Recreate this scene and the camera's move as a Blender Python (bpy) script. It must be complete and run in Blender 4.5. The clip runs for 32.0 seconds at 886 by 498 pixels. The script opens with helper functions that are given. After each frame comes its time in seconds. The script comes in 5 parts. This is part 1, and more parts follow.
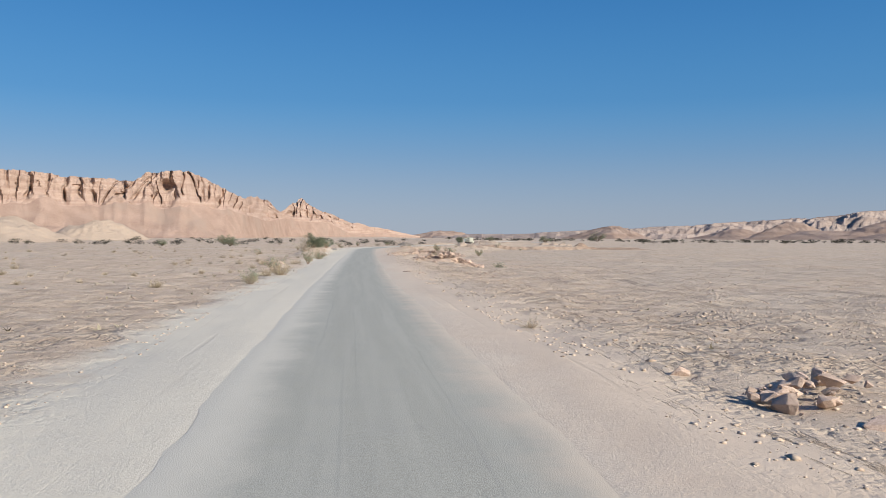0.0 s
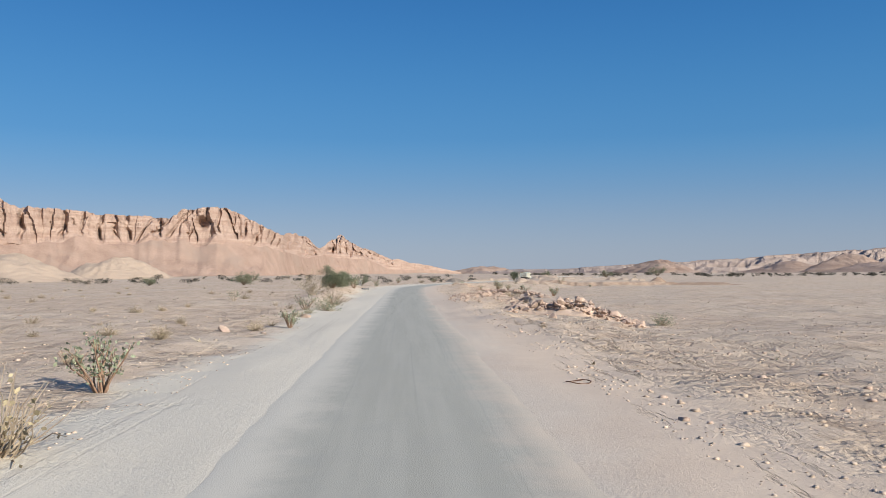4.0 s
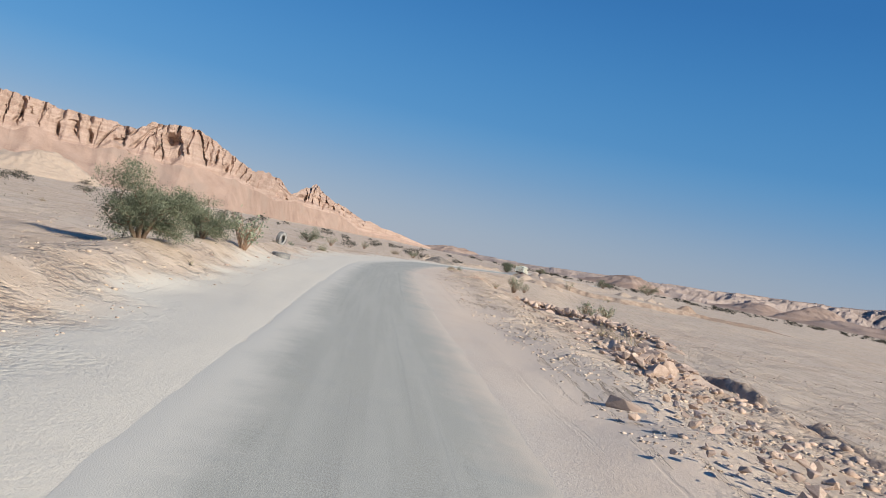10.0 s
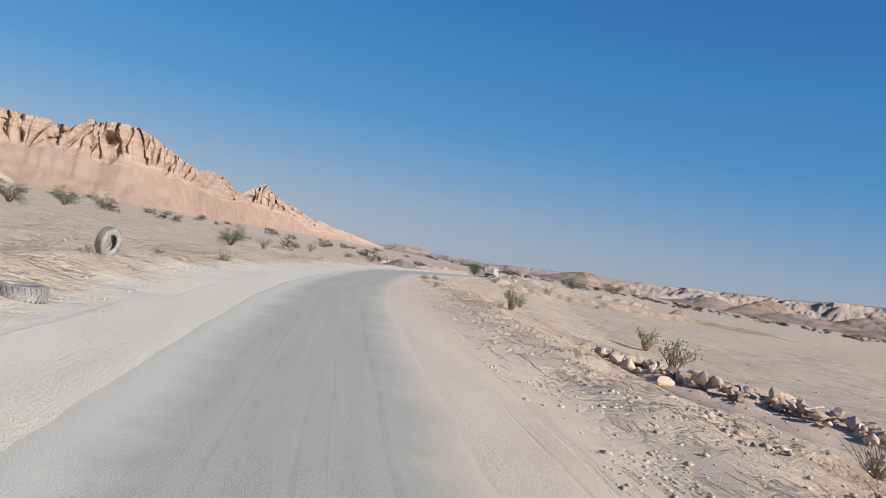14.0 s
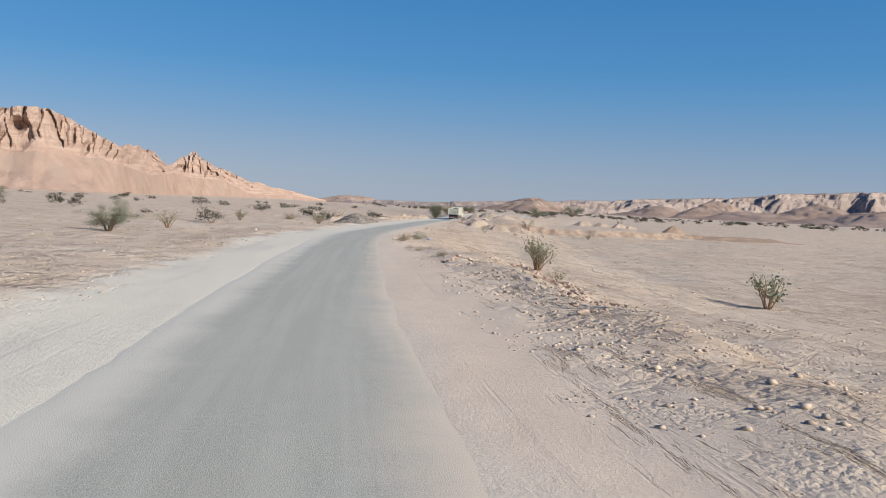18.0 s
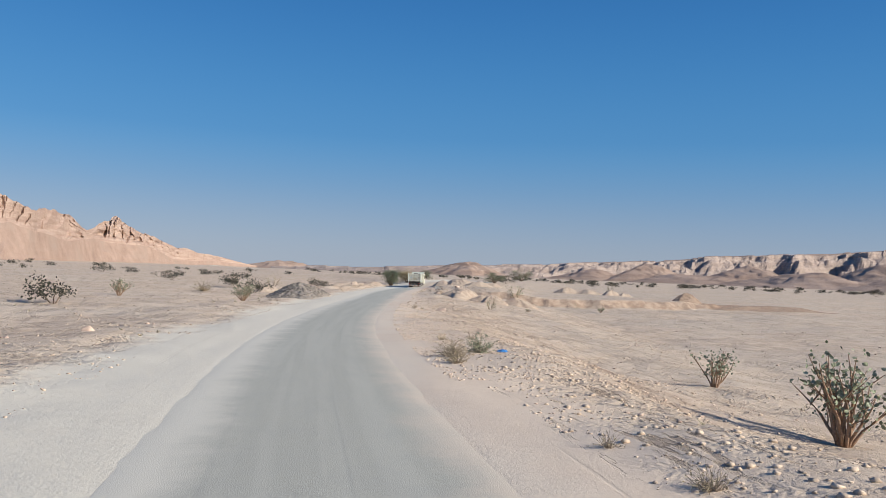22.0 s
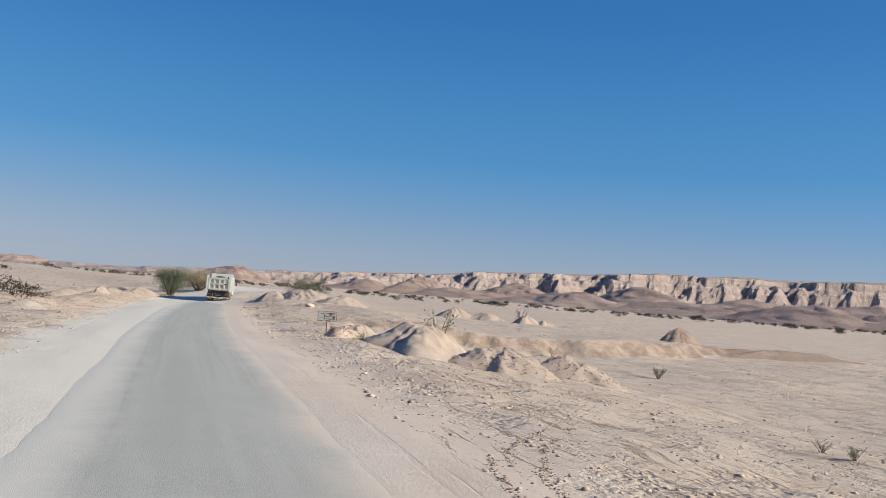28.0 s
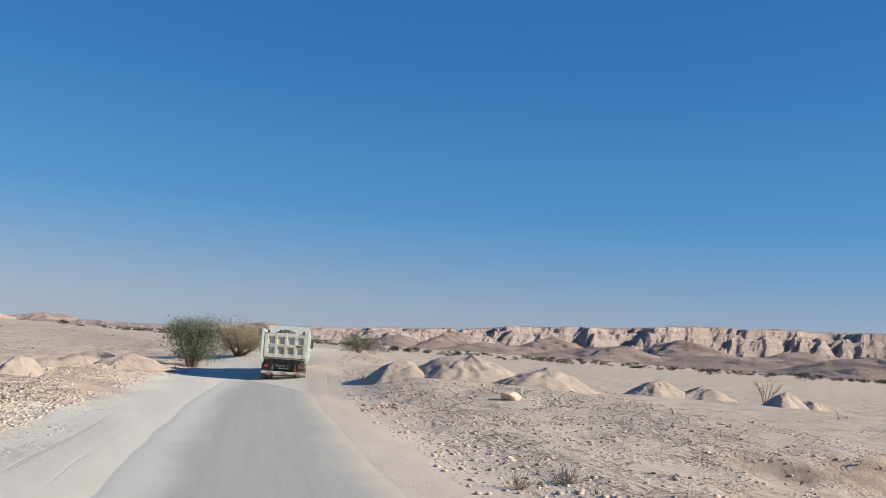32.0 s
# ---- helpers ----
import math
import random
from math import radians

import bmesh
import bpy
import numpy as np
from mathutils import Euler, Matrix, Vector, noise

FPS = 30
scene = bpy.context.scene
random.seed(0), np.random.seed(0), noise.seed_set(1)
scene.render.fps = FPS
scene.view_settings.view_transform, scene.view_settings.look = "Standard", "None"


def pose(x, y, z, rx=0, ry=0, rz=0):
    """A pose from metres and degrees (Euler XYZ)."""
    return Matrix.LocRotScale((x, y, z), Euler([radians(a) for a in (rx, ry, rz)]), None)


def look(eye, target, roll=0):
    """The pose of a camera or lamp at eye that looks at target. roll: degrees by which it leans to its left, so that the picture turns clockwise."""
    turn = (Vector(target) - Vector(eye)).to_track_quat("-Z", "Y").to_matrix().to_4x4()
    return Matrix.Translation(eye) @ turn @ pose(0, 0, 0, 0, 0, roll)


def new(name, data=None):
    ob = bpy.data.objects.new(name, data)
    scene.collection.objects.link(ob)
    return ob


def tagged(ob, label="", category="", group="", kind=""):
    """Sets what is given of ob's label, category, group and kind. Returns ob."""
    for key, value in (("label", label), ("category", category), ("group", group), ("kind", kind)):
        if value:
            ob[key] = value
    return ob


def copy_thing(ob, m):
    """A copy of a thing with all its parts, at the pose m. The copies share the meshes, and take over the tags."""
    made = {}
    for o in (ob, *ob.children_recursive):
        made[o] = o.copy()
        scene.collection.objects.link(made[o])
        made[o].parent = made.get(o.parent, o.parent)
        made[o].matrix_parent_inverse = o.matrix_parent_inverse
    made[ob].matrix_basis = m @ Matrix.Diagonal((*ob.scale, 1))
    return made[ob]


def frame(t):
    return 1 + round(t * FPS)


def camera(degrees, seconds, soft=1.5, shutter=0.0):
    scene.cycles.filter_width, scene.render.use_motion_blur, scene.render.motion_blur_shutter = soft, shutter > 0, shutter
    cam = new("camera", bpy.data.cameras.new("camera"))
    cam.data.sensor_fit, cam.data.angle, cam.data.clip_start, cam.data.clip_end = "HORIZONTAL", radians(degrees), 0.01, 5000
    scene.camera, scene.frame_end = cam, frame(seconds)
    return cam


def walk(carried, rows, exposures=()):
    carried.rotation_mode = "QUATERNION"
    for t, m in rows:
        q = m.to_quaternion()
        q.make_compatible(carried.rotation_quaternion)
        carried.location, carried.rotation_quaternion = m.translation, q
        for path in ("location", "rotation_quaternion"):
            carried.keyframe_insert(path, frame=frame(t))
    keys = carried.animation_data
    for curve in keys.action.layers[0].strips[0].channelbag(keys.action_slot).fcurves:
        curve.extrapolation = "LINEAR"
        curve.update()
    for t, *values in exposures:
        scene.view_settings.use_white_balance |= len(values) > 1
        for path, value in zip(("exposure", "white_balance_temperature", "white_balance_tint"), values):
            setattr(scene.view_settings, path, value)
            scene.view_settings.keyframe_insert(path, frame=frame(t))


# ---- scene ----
cam = camera(55.96, 32.0, soft=0.75)

# seconds, eye x y z, yaw to the left of +y, pitch up, roll
PATH = [
    (0.0, 0.04, 0.00, 2.54, -6.57, -0.77, 0.29),
    (0.5, 0.21, 5.93, 2.54, -7.90, -0.56, -0.27),
    (1.0, 0.45, 11.92, 2.53, -0.88, 1.02, 0.86),
    (1.5, 0.51, 17.92, 2.52, 0.26, 1.00, 1.55),
    (2.0, 0.52, 23.86, 2.50, -1.23, -1.72, -0.78),
    (2.5, 0.43, 29.75, 2.46, -2.76, 3.38, -0.27),
    (3.0, 0.42, 35.54, 2.40, -3.11, 2.82, -0.26),
    (3.5, 0.47, 41.32, 2.34, -3.46, 2.26, -0.26),
    (4.0, 0.56, 47.13, 2.26, -3.82, 1.70, -0.25),
    (4.5, 0.68, 53.06, 2.21, -4.17, 1.14, -0.25),
    (5.0, 0.81, 59.17, 2.21, -5.01, 7.01, -0.02),
    (5.5, 0.88, 65.20, 2.25, -8.95, 6.58, -0.96),
    (6.0, 0.92, 71.11, 2.26, -12.57, 3.53, -1.62),
    (6.5, 0.95, 76.94, 2.26, -15.70, 3.11, -2.19),
    (7.0, 0.98, 82.50, 2.26, -15.84, 2.92, -2.21),
    (7.5, 1.04, 87.72, 2.26, -12.53, 2.11, 0.31),
    (8.0, 1.12, 92.86, 2.24, -10.44, 1.48, 4.31),
    (8.5, 1.23, 97.87, 2.27, -10.69, 1.14, 4.94),
    (9.0, 1.35, 102.71, 2.27, -10.89, 0.89, 7.60),
    (9.5, 1.45, 107.26, 2.27, -8.77, 0.46, 8.45),
    (10.0, 1.55, 111.55, 2.25, -5.99, 0.18, 11.27),
    (10.5, 1.66, 115.83, 2.30, -4.51, 0.54, 12.92),
    (11.0, 1.80, 119.78, 2.32, -2.55, 0.03, 11.45),
    (11.5, 1.96, 123.39, 2.33, -3.40, 0.04, 10.89),
    (12.0, 2.11, 127.34, 2.35, -4.90, 0.18, 10.28),
    (12.5, 2.37, 131.34, 2.35, -5.73, 0.29, 10.20),
    (13.0, 2.50, 135.31, 2.36, -6.48, 0.10, 10.64),
    (13.5, 2.68, 138.93, 2.35, -6.92, 0.25, 10.58),
    (14.0, 2.80, 142.44, 2.33, -9.21, 0.72, 10.37),
    (14.5, 2.86, 145.86, 2.33, -10.07, 1.19, 12.27),
    (15.0, 3.09, 149.16, 2.35, -10.64, 0.39, 11.73),
    (15.5, 3.40, 152.40, 2.40, -11.21, -0.41, 11.19),
    (16.0, 3.72, 155.66, 2.46, -11.78, -1.20, 10.66),
    (16.5, 4.01, 159.04, 2.51, -12.35, -2.00, 10.12),
    (17.0, 4.17, 162.63, 2.54, -12.80, -2.14, 10.90),
    (17.5, 4.39, 166.47, 2.57, -13.07, -2.13, 8.08),
    (18.0, 4.50, 170.70, 2.57, -13.31, -2.88, 2.68),
    (18.5, 4.77, 174.90, 2.56, -12.77, 0.70, 2.75),
    (19.0, 5.03, 179.16, 2.49, -13.47, 1.45, 2.51),
    (19.5, 5.33, 183.62, 2.46, -13.67, 1.59, 2.57),
    (20.0, 5.79, 188.22, 2.45, -14.29, 1.60, 2.75),
    (20.5, 6.20, 193.09, 2.46, -14.57, 1.46, 2.68),
    (21.0, 6.76, 198.00, 2.44, -16.46, 1.22, 2.76),
    (21.5, 7.33, 203.27, 2.44, -17.26, 1.52, 2.64),
    (22.0, 7.99, 208.53, 2.42, -17.79, 1.75, 2.19),
    (22.5, 8.63, 213.75, 2.38, -20.08, 3.37, 1.69),
    (23.0, 9.34, 219.01, 2.34, -20.69, 3.28, 2.76),
    (23.5, 10.12, 224.37, 2.33, -21.37, 2.78, 5.24),
    (24.0, 10.92, 229.86, 2.32, -27.79, 0.41, 6.96),
    (24.5, 11.90, 235.50, 2.28, -30.91, 0.54, 6.13),
    (25.0, 13.19, 241.45, 2.24, -31.40, 0.97, 5.49),
    (25.5, 14.71, 247.55, 2.19, -31.89, 1.39, 4.86),
    (26.0, 16.33, 253.69, 2.14, -32.38, 1.81, 4.22),
    (26.5, 17.98, 259.73, 2.09, -32.87, 2.23, 3.59),
    (27.0, 19.55, 265.53, 2.07, -33.05, 2.79, 4.21),
    (27.5, 21.08, 271.29, 2.09, -33.25, 3.07, 4.25),
    (28.0, 22.63, 277.05, 2.12, -33.60, 3.27, 4.55),
    (28.5, 24.22, 282.74, 2.10, -33.86, 3.54, 4.82),
    (29.0, 25.82, 288.41, 2.06, -33.68, 3.84, 4.62),
    (29.5, 27.37, 294.00, 2.02, -32.47, 5.50, 3.97),
    (30.0, 28.98, 299.66, 2.01, -31.15, 6.11, 4.38),
    (30.5, 30.62, 305.44, 2.03, -31.17, 6.44, 4.48),
    (31.0, 32.31, 311.10, 2.01, -31.51, 6.49, 4.30),
    (31.5, 34.04, 316.63, 1.98, -31.81, 6.75, 4.21),
    (32.0, 35.82, 322.08, 1.97, -31.43, 6.88, 4.06),
]
walk(cam, [(t, pose(x, y, z) @ pose(0, 0, 0, 0, 0, yaw) @ pose(0, 0, 0, 90 + pit, 0, 0) @ pose(0, 0, 0, 0, 0, rol))
           for t, x, y, z, yaw, pit, rol in PATH],
     exposures=[(0.0, 0.31), (21.0, 0.33), (27, 0.36), (32, 0.39)])

# ------------------------------------------------------------------ sun, sky
SUN_AZ, SUN_EL = 132.0, 26.0          # clockwise from +y, above the horizon
world = bpy.data.worlds.new("desert_sky")
scene.world = world
world.use_nodes = True
wn = world.node_tree
wn.nodes.clear()
sky = wn.nodes.new("ShaderNodeTexSky")
sky.sky_type, sky.sun_disc = "NISHITA", False
sky.sun_elevation, sky.sun_rotation = radians(SUN_EL), radians(SUN_AZ)
sky.altitude, sky.air_density, sky.dust_density, sky.ozone_density = 300, 1.0, 0.3, 2.0
# dusty blue air: paler and greyer towards the horizon, deep blue overhead
tc = wn.nodes.new("ShaderNodeTexCoord")
sep = wn.nodes.new("ShaderNodeSeparateXYZ")
haze = wn.nodes.new("ShaderNodeValToRGB")
haze.color_ramp.interpolation = "B_SPLINE"
for n, (pos, col) in enumerate([(0.0, (0.335, 0.395, 0.495)), (0.045, (0.30, 0.385, 0.515)), (0.10, (0.16, 0.325, 0.55)), (0.16, (0.072, 0.285, 0.585)), (0.32, (0.024, 0.168, 0.47)), (0.65, (0.018, 0.098, 0.335))]):
    el = haze.color_ramp.elements[n] if n < 2 else haze.color_ramp.elements.new(pos)
    el.position, el.color = pos, (*col, 1)
sky_mix = wn.nodes.new("ShaderNodeMix")
sky_mix.data_type = "RGBA"
sky_mix.inputs[0].default_value = 0.93
sky_gain = wn.nodes.new("ShaderNodeVectorMath")
sky_gain.operation = "SCALE"
sky_gain.inputs["Scale"].default_value = 0.12
wn.links.new(tc.outputs["Generated"], sep.inputs[0])
wn.links.new(sep.outputs["Z"], haze.inputs[0])
wn.links.new(sky.outputs[0], sky_gain.inputs[0])
wn.links.new(sky_gain.outputs[0], sky_mix.inputs[6])
wn.links.new(haze.outputs[0], sky_mix.inputs[7])
toward = wn.nodes.new("ShaderNodeVectorMath")
toward.operation = "DOT_PRODUCT"
toward.inputs[1].default_value = (math.sin(radians(SUN_AZ)) * math.cos(radians(SUN_EL)), math.cos(radians(SUN_AZ)) * math.cos(radians(SUN_EL)), math.sin(radians(SUN_EL)))
square = wn.nodes.new("ShaderNodeMath")
square.operation = "POWER"
square.inputs[1].default_value = 2.0
phase = wn.nodes.new("ShaderNodeMath")
phase.operation = "MULTIPLY_ADD"
phase.inputs[1].default_value, phase.inputs[2].default_value = 0.20, 0.95
sky_phase = wn.nodes.new("ShaderNodeVectorMath")
sky_phase.operation = "SCALE"
away_sun = wn.nodes.new("ShaderNodeMath")
away_sun.operation = "ABSOLUTE"
wn.links.new(tc.outputs["Generated"], toward.inputs[0])
wn.links.new(toward.outputs["Value"], away_sun.inputs[0])
wn.links.new(away_sun.outputs[0], square.inputs[0])
wn.links.new(square.outputs[0], phase.inputs[0])
wn.links.new(sky_mix.outputs[2], sky_phase.inputs[0])
wn.links.new(phase.outputs[0], sky_phase.inputs["Scale"])
bg = wn.nodes.new("ShaderNodeBackground")
bg.inputs[1].default_value = 0.80
wo = wn.nodes.new("ShaderNodeOutputWorld")
wn.links.new(sky_phase.outputs[0], bg.inputs[0])
wn.links.new(bg.outputs[0], wo.inputs[0])
sun = new("sun", bpy.data.lights.new("sun", "SUN"))
sun.data.energy, sun.data.angle, sun.data.color = 5.05, radians(0.53), (1.0, 0.94, 0.84)
sa, se = radians(SUN_AZ), radians(SUN_EL)
sun_way = Vector((math.sin(sa) * math.cos(se), math.cos(sa) * math.cos(se), math.sin(se)))
sun.matrix_world = look(sun_way * 100, (0, 0, 0))


# ------------------------------------------------------------------ noise on arrays
def hash2(ix, iy, seed):
    h = (ix.astype(np.int64) * 374761393 + iy.astype(np.int64) * 668265263 + seed * 1442695041) & 0xFFFFFFFF
    h = ((h ^ (h >> 13)) * 1274126177) & 0xFFFFFFFF
    return ((h ^ (h >> 16)) & 0xFFFF) / 65535.0


def vnoise(x, y, seed=0):
    """Smooth noise from -1 to 1."""
    x, y = np.asarray(x, float), np.asarray(y, float)
    ix, iy = np.floor(x), np.floor(y)
    u, v = x - ix, y - iy
    u, v = u * u * u * (u * (6 * u - 15) + 10), v * v * v * (v * (6 * v - 15) + 10)
    a, b = hash2(ix, iy, seed), hash2(ix + 1, iy, seed)
    c, d = hash2(ix, iy + 1, seed), hash2(ix + 1, iy + 1, seed)
    return 2 * ((a * (1 - u) + b * u) * (1 - v) + (c * (1 - u) + d * u) * v) - 1


def fbm(x, y, seed=0, octaves=4, gain=0.5):
    total, amp = 0.0, 1.0
    for n in range(octaves):
        total = total + amp * vnoise(x * 2.03**n, y * 2.03**n, seed + 17 * n)
        amp *= gain
    return total


def smooth(a, b, x):
    t = np.clip((np.asarray(x, float) - a) / (b - a), 0, 1)
    return t * t * (3 - 2 * t)


# ------------------------------------------------------------------ plan: the road's line and the lie of the land
LINE_Y = [-496, -74.4, 0, 49.6, 99.2, 146.32, 177.32, 194.68, 213.28, 235.6, 251.72, 274.04, 282.72, 291.4, 314.96, 337.28, 354.64, 374.48, 409.2, 458.8, 520.8, 744]
LINE_X = [-2.48, 0, 0.25, 0.5, 1.49, 2.67, 4.09, 6.2, 8.8, 12.28, 15.75, 22.07, 24.68, 27.28, 34.1, 41.29, 47.49, 55.8, 70.68, 95.48, 128.96, 254.2]
RISE_Y = [-124, 0, 24.8, 49.6, 74.4, 111.6, 127.72, 142.6, 155, 169.88, 188.48, 210.8, 229.4, 252.96, 276.52, 298.84, 322.4, 372, 520.8]
RISE_Z = [0.16, 0.16, 0.12, -0.12, -0.12, -0.13, -0.05, -0.04, 0.08, 0.18, 0.08, 0.03, -0.06, -0.22, -0.27, -0.36, -0.41, -0.45, 0.1]
_fy = np.arange(-520.0, 770.0, 1.0)
_k = np.exp(-0.5 * (np.arange(-24, 25) / 6.0) ** 2)
_k /= _k.sum()
_fx = np.convolve(np.pad(np.interp(_fy, LINE_Y, LINE_X), 24, mode="reflect", reflect_type="odd"), _k, "valid")
_fz = np.convolve(np.pad(np.interp(_fy, RISE_Y, RISE_Z), 24, mode="edge"), _k, "valid")


def line_x(y):
    return np.interp(y, _fy, _fx)


def rise(y):
    return np.interp(y, _fy, _fz)


def heading(y):
    return math.atan2(float(line_x(y + 2) - line_x(y - 2)), 4.0)


ROAD = 2.3   # half width of the asphalt


def land(x, y):
    """Height of the ground."""
    x, y = np.asarray(x, float), np.asarray(y, float)
    side = (x - line_x(y)) * np.cos(np.arctan(np.gradient(_fx, _fy)[np.clip(np.searchsorted(_fy, y), 0, len(_fy) - 1)]))
    away = np.abs(side)
    z = rise(np.clip(y, -120, 500)) + 0.0
    off = smooth(2.8, 7.0, away)
    # lower pan on one side along the embankment
    crest = np.interp(y, [73, 91.6, 104, 116.4, 128.8, 141.2, 153.6, 172.2], [10.5, 12.0, 13.0, 11.6, 11.4, 12.4, 10.8, 10.0])
    steep = smooth(78, 98, y) * (1 - smooth(157, 180, y))
    step = smooth(-0.55, 0.75, side - crest + 1.3 * fbm(x / 2.6, y / 2.6, 62, 3))
    z = z - 0.45 * (steep * step + (1 - steep) * smooth(7.0, 13.0, side)) * smooth(67, 104, y) * (1 - 0.4 * smooth(240, 296, y))
    z = z + 0.24 * steep * np.clip(fbm(x / 1.1, y / 1.1, 63, 3), 0, 1) * np.exp(-((side - crest + 1.3) / 1.7) ** 2)
    z = z - 0.25 * smooth(4.0, 12.0, side)
    z = z - smooth(9.5, 15.5, side) * np.interp(y, [88, 122, 172, 205, 285, 315], [0, 0.65, 0.55, 0.60, 0.45, 0.15])
    z = z - 0.8 * smooth(15.0, 25.0, side) * np.interp(y, [165, 205, 285, 300], [0, 1, 1, 0.9])
    # gravel bank along the other side
    z = z + 0.55 * np.exp(-((side + 7.6) / 1.5) ** 2) * smooth(103, 123, y) * (1 - smooth(157, 185, y))
    z = z + 0.15 * smooth(5.0, 9.0, -side) * smooth(36, 98, y)
    # raised verge before the gravel pits
    z = z + 0.28 * smooth(4.0, 7.5, side) * smooth(278, 302, y) * (1 - smooth(12, 19, side)) * (1 - smooth(352, 383, y))
    z = z - 0.35 * smooth(16, 26, side) * smooth(278, 302, y) * (1 - smooth(346, 371, y))
    # long gravel dump on the far side of the road
    z = z + 0.38 * np.exp(-((side + 8.6 + 0.8 * np.sin(y / 4.0)) / 1.9) ** 2) * smooth(318, 333, y) * (1 - smooth(361, 378, y)) * (1 + 0.5 * fbm(x / 1.8, y / 1.8, 66, 2))
    # rubble shoulder along the embankment
    z = z + 0.30 * np.exp(-((side - 6.6 - 1.6 * np.sin(y / 23.0)) / 1.7) ** 2) * smooth(75, 88, y) * (1 - smooth(212, 234, y)) * (0.7 + 0.5 * fbm(x / 3.0, y / 3.0, 61, 3))
    # lower ground past the rubble bank
    z = z - 0.40 * smooth(7.5, 10.5, side) * smooth(180, 197, y) * (1 - smooth(237, 254, y))
    z = z - 0.30 * smooth(6.0, 12.0, -side) * smooth(197, 247, y) * (1 - smooth(346, 395, y))
    # eroded terrace edge behind the sand heaps
    brow = np.interp(x, [49.6, 54.6, 62.0, 69.4, 76.9, 86.8, 104.2], [335.8, 335.0, 333.6, 331.3, 330.3, 332.6, 337.5])
    rills = 0.45 * fbm(x / 1.6, y / 4.0, 64, 2) - 0.8 * np.abs(vnoise(x / 2.6, y / 9.0, 65))
    z = z + 1.35 * smooth(-0.4, 1.9, y - brow + 1.4 * rills) * smooth(50, 62, x) * (1 - smooth(92, 110, x)) * (1 - 0.35 * smooth(360, 420, y))
    # low berm and ditch along the edge of the pan
    toe = side - 12.9 - 1.0 * np.sin(y / 17.0) - 0.5 * fbm(x / 4.0, y / 4.0, 67, 2)
    z = z + (0.62 * np.exp(-(toe / 0.55) ** 2) - 0.35 * np.exp(-((toe + 1.5) / 0.8) ** 2)) * smooth(108, 118, y) * (1 - smooth(146, 160, y)) * (0.8 + 0.5 * fbm(x / 1.3, y / 1.3, 68, 3))
    # relief
    z = z + off * (0.17 * fbm(x / 9.0, y / 9.0, 3) + 0.065 * fbm(x / 2.0, y / 2.0, 5, 2) * (1 - 0.8 * smooth(17, 26, away)) + 0.026 * fbm(x / 0.8, y / 0.8, 8, 1) * (1 - smooth(11, 20, away)))
    z = z + smooth(30, 200, away) * 0.8 * fbm(x / 90.0, y / 90.0, 11)
    z = z + smooth(2.4, 3.2, away) * (1 - off) * (0.03 * fbm(x / 1.5, y / 5.0, 21, 2) + 0.012)
    # the land climbs gently towards the hills
    z = z + 0.8 * smooth(358, 594, y) * smooth(20, 160, side)
    far = np.hypot(x - 25, y - 250)
    z = z + 2.0 * smooth(740, 1860, far)
    z = z - 0.03 * (1 - smooth(ROAD - 0.35, ROAD + 0.1, away))
    return z


def ground_at(x, y):
    return float(land(np.array([x]), np.array([y]))[0])


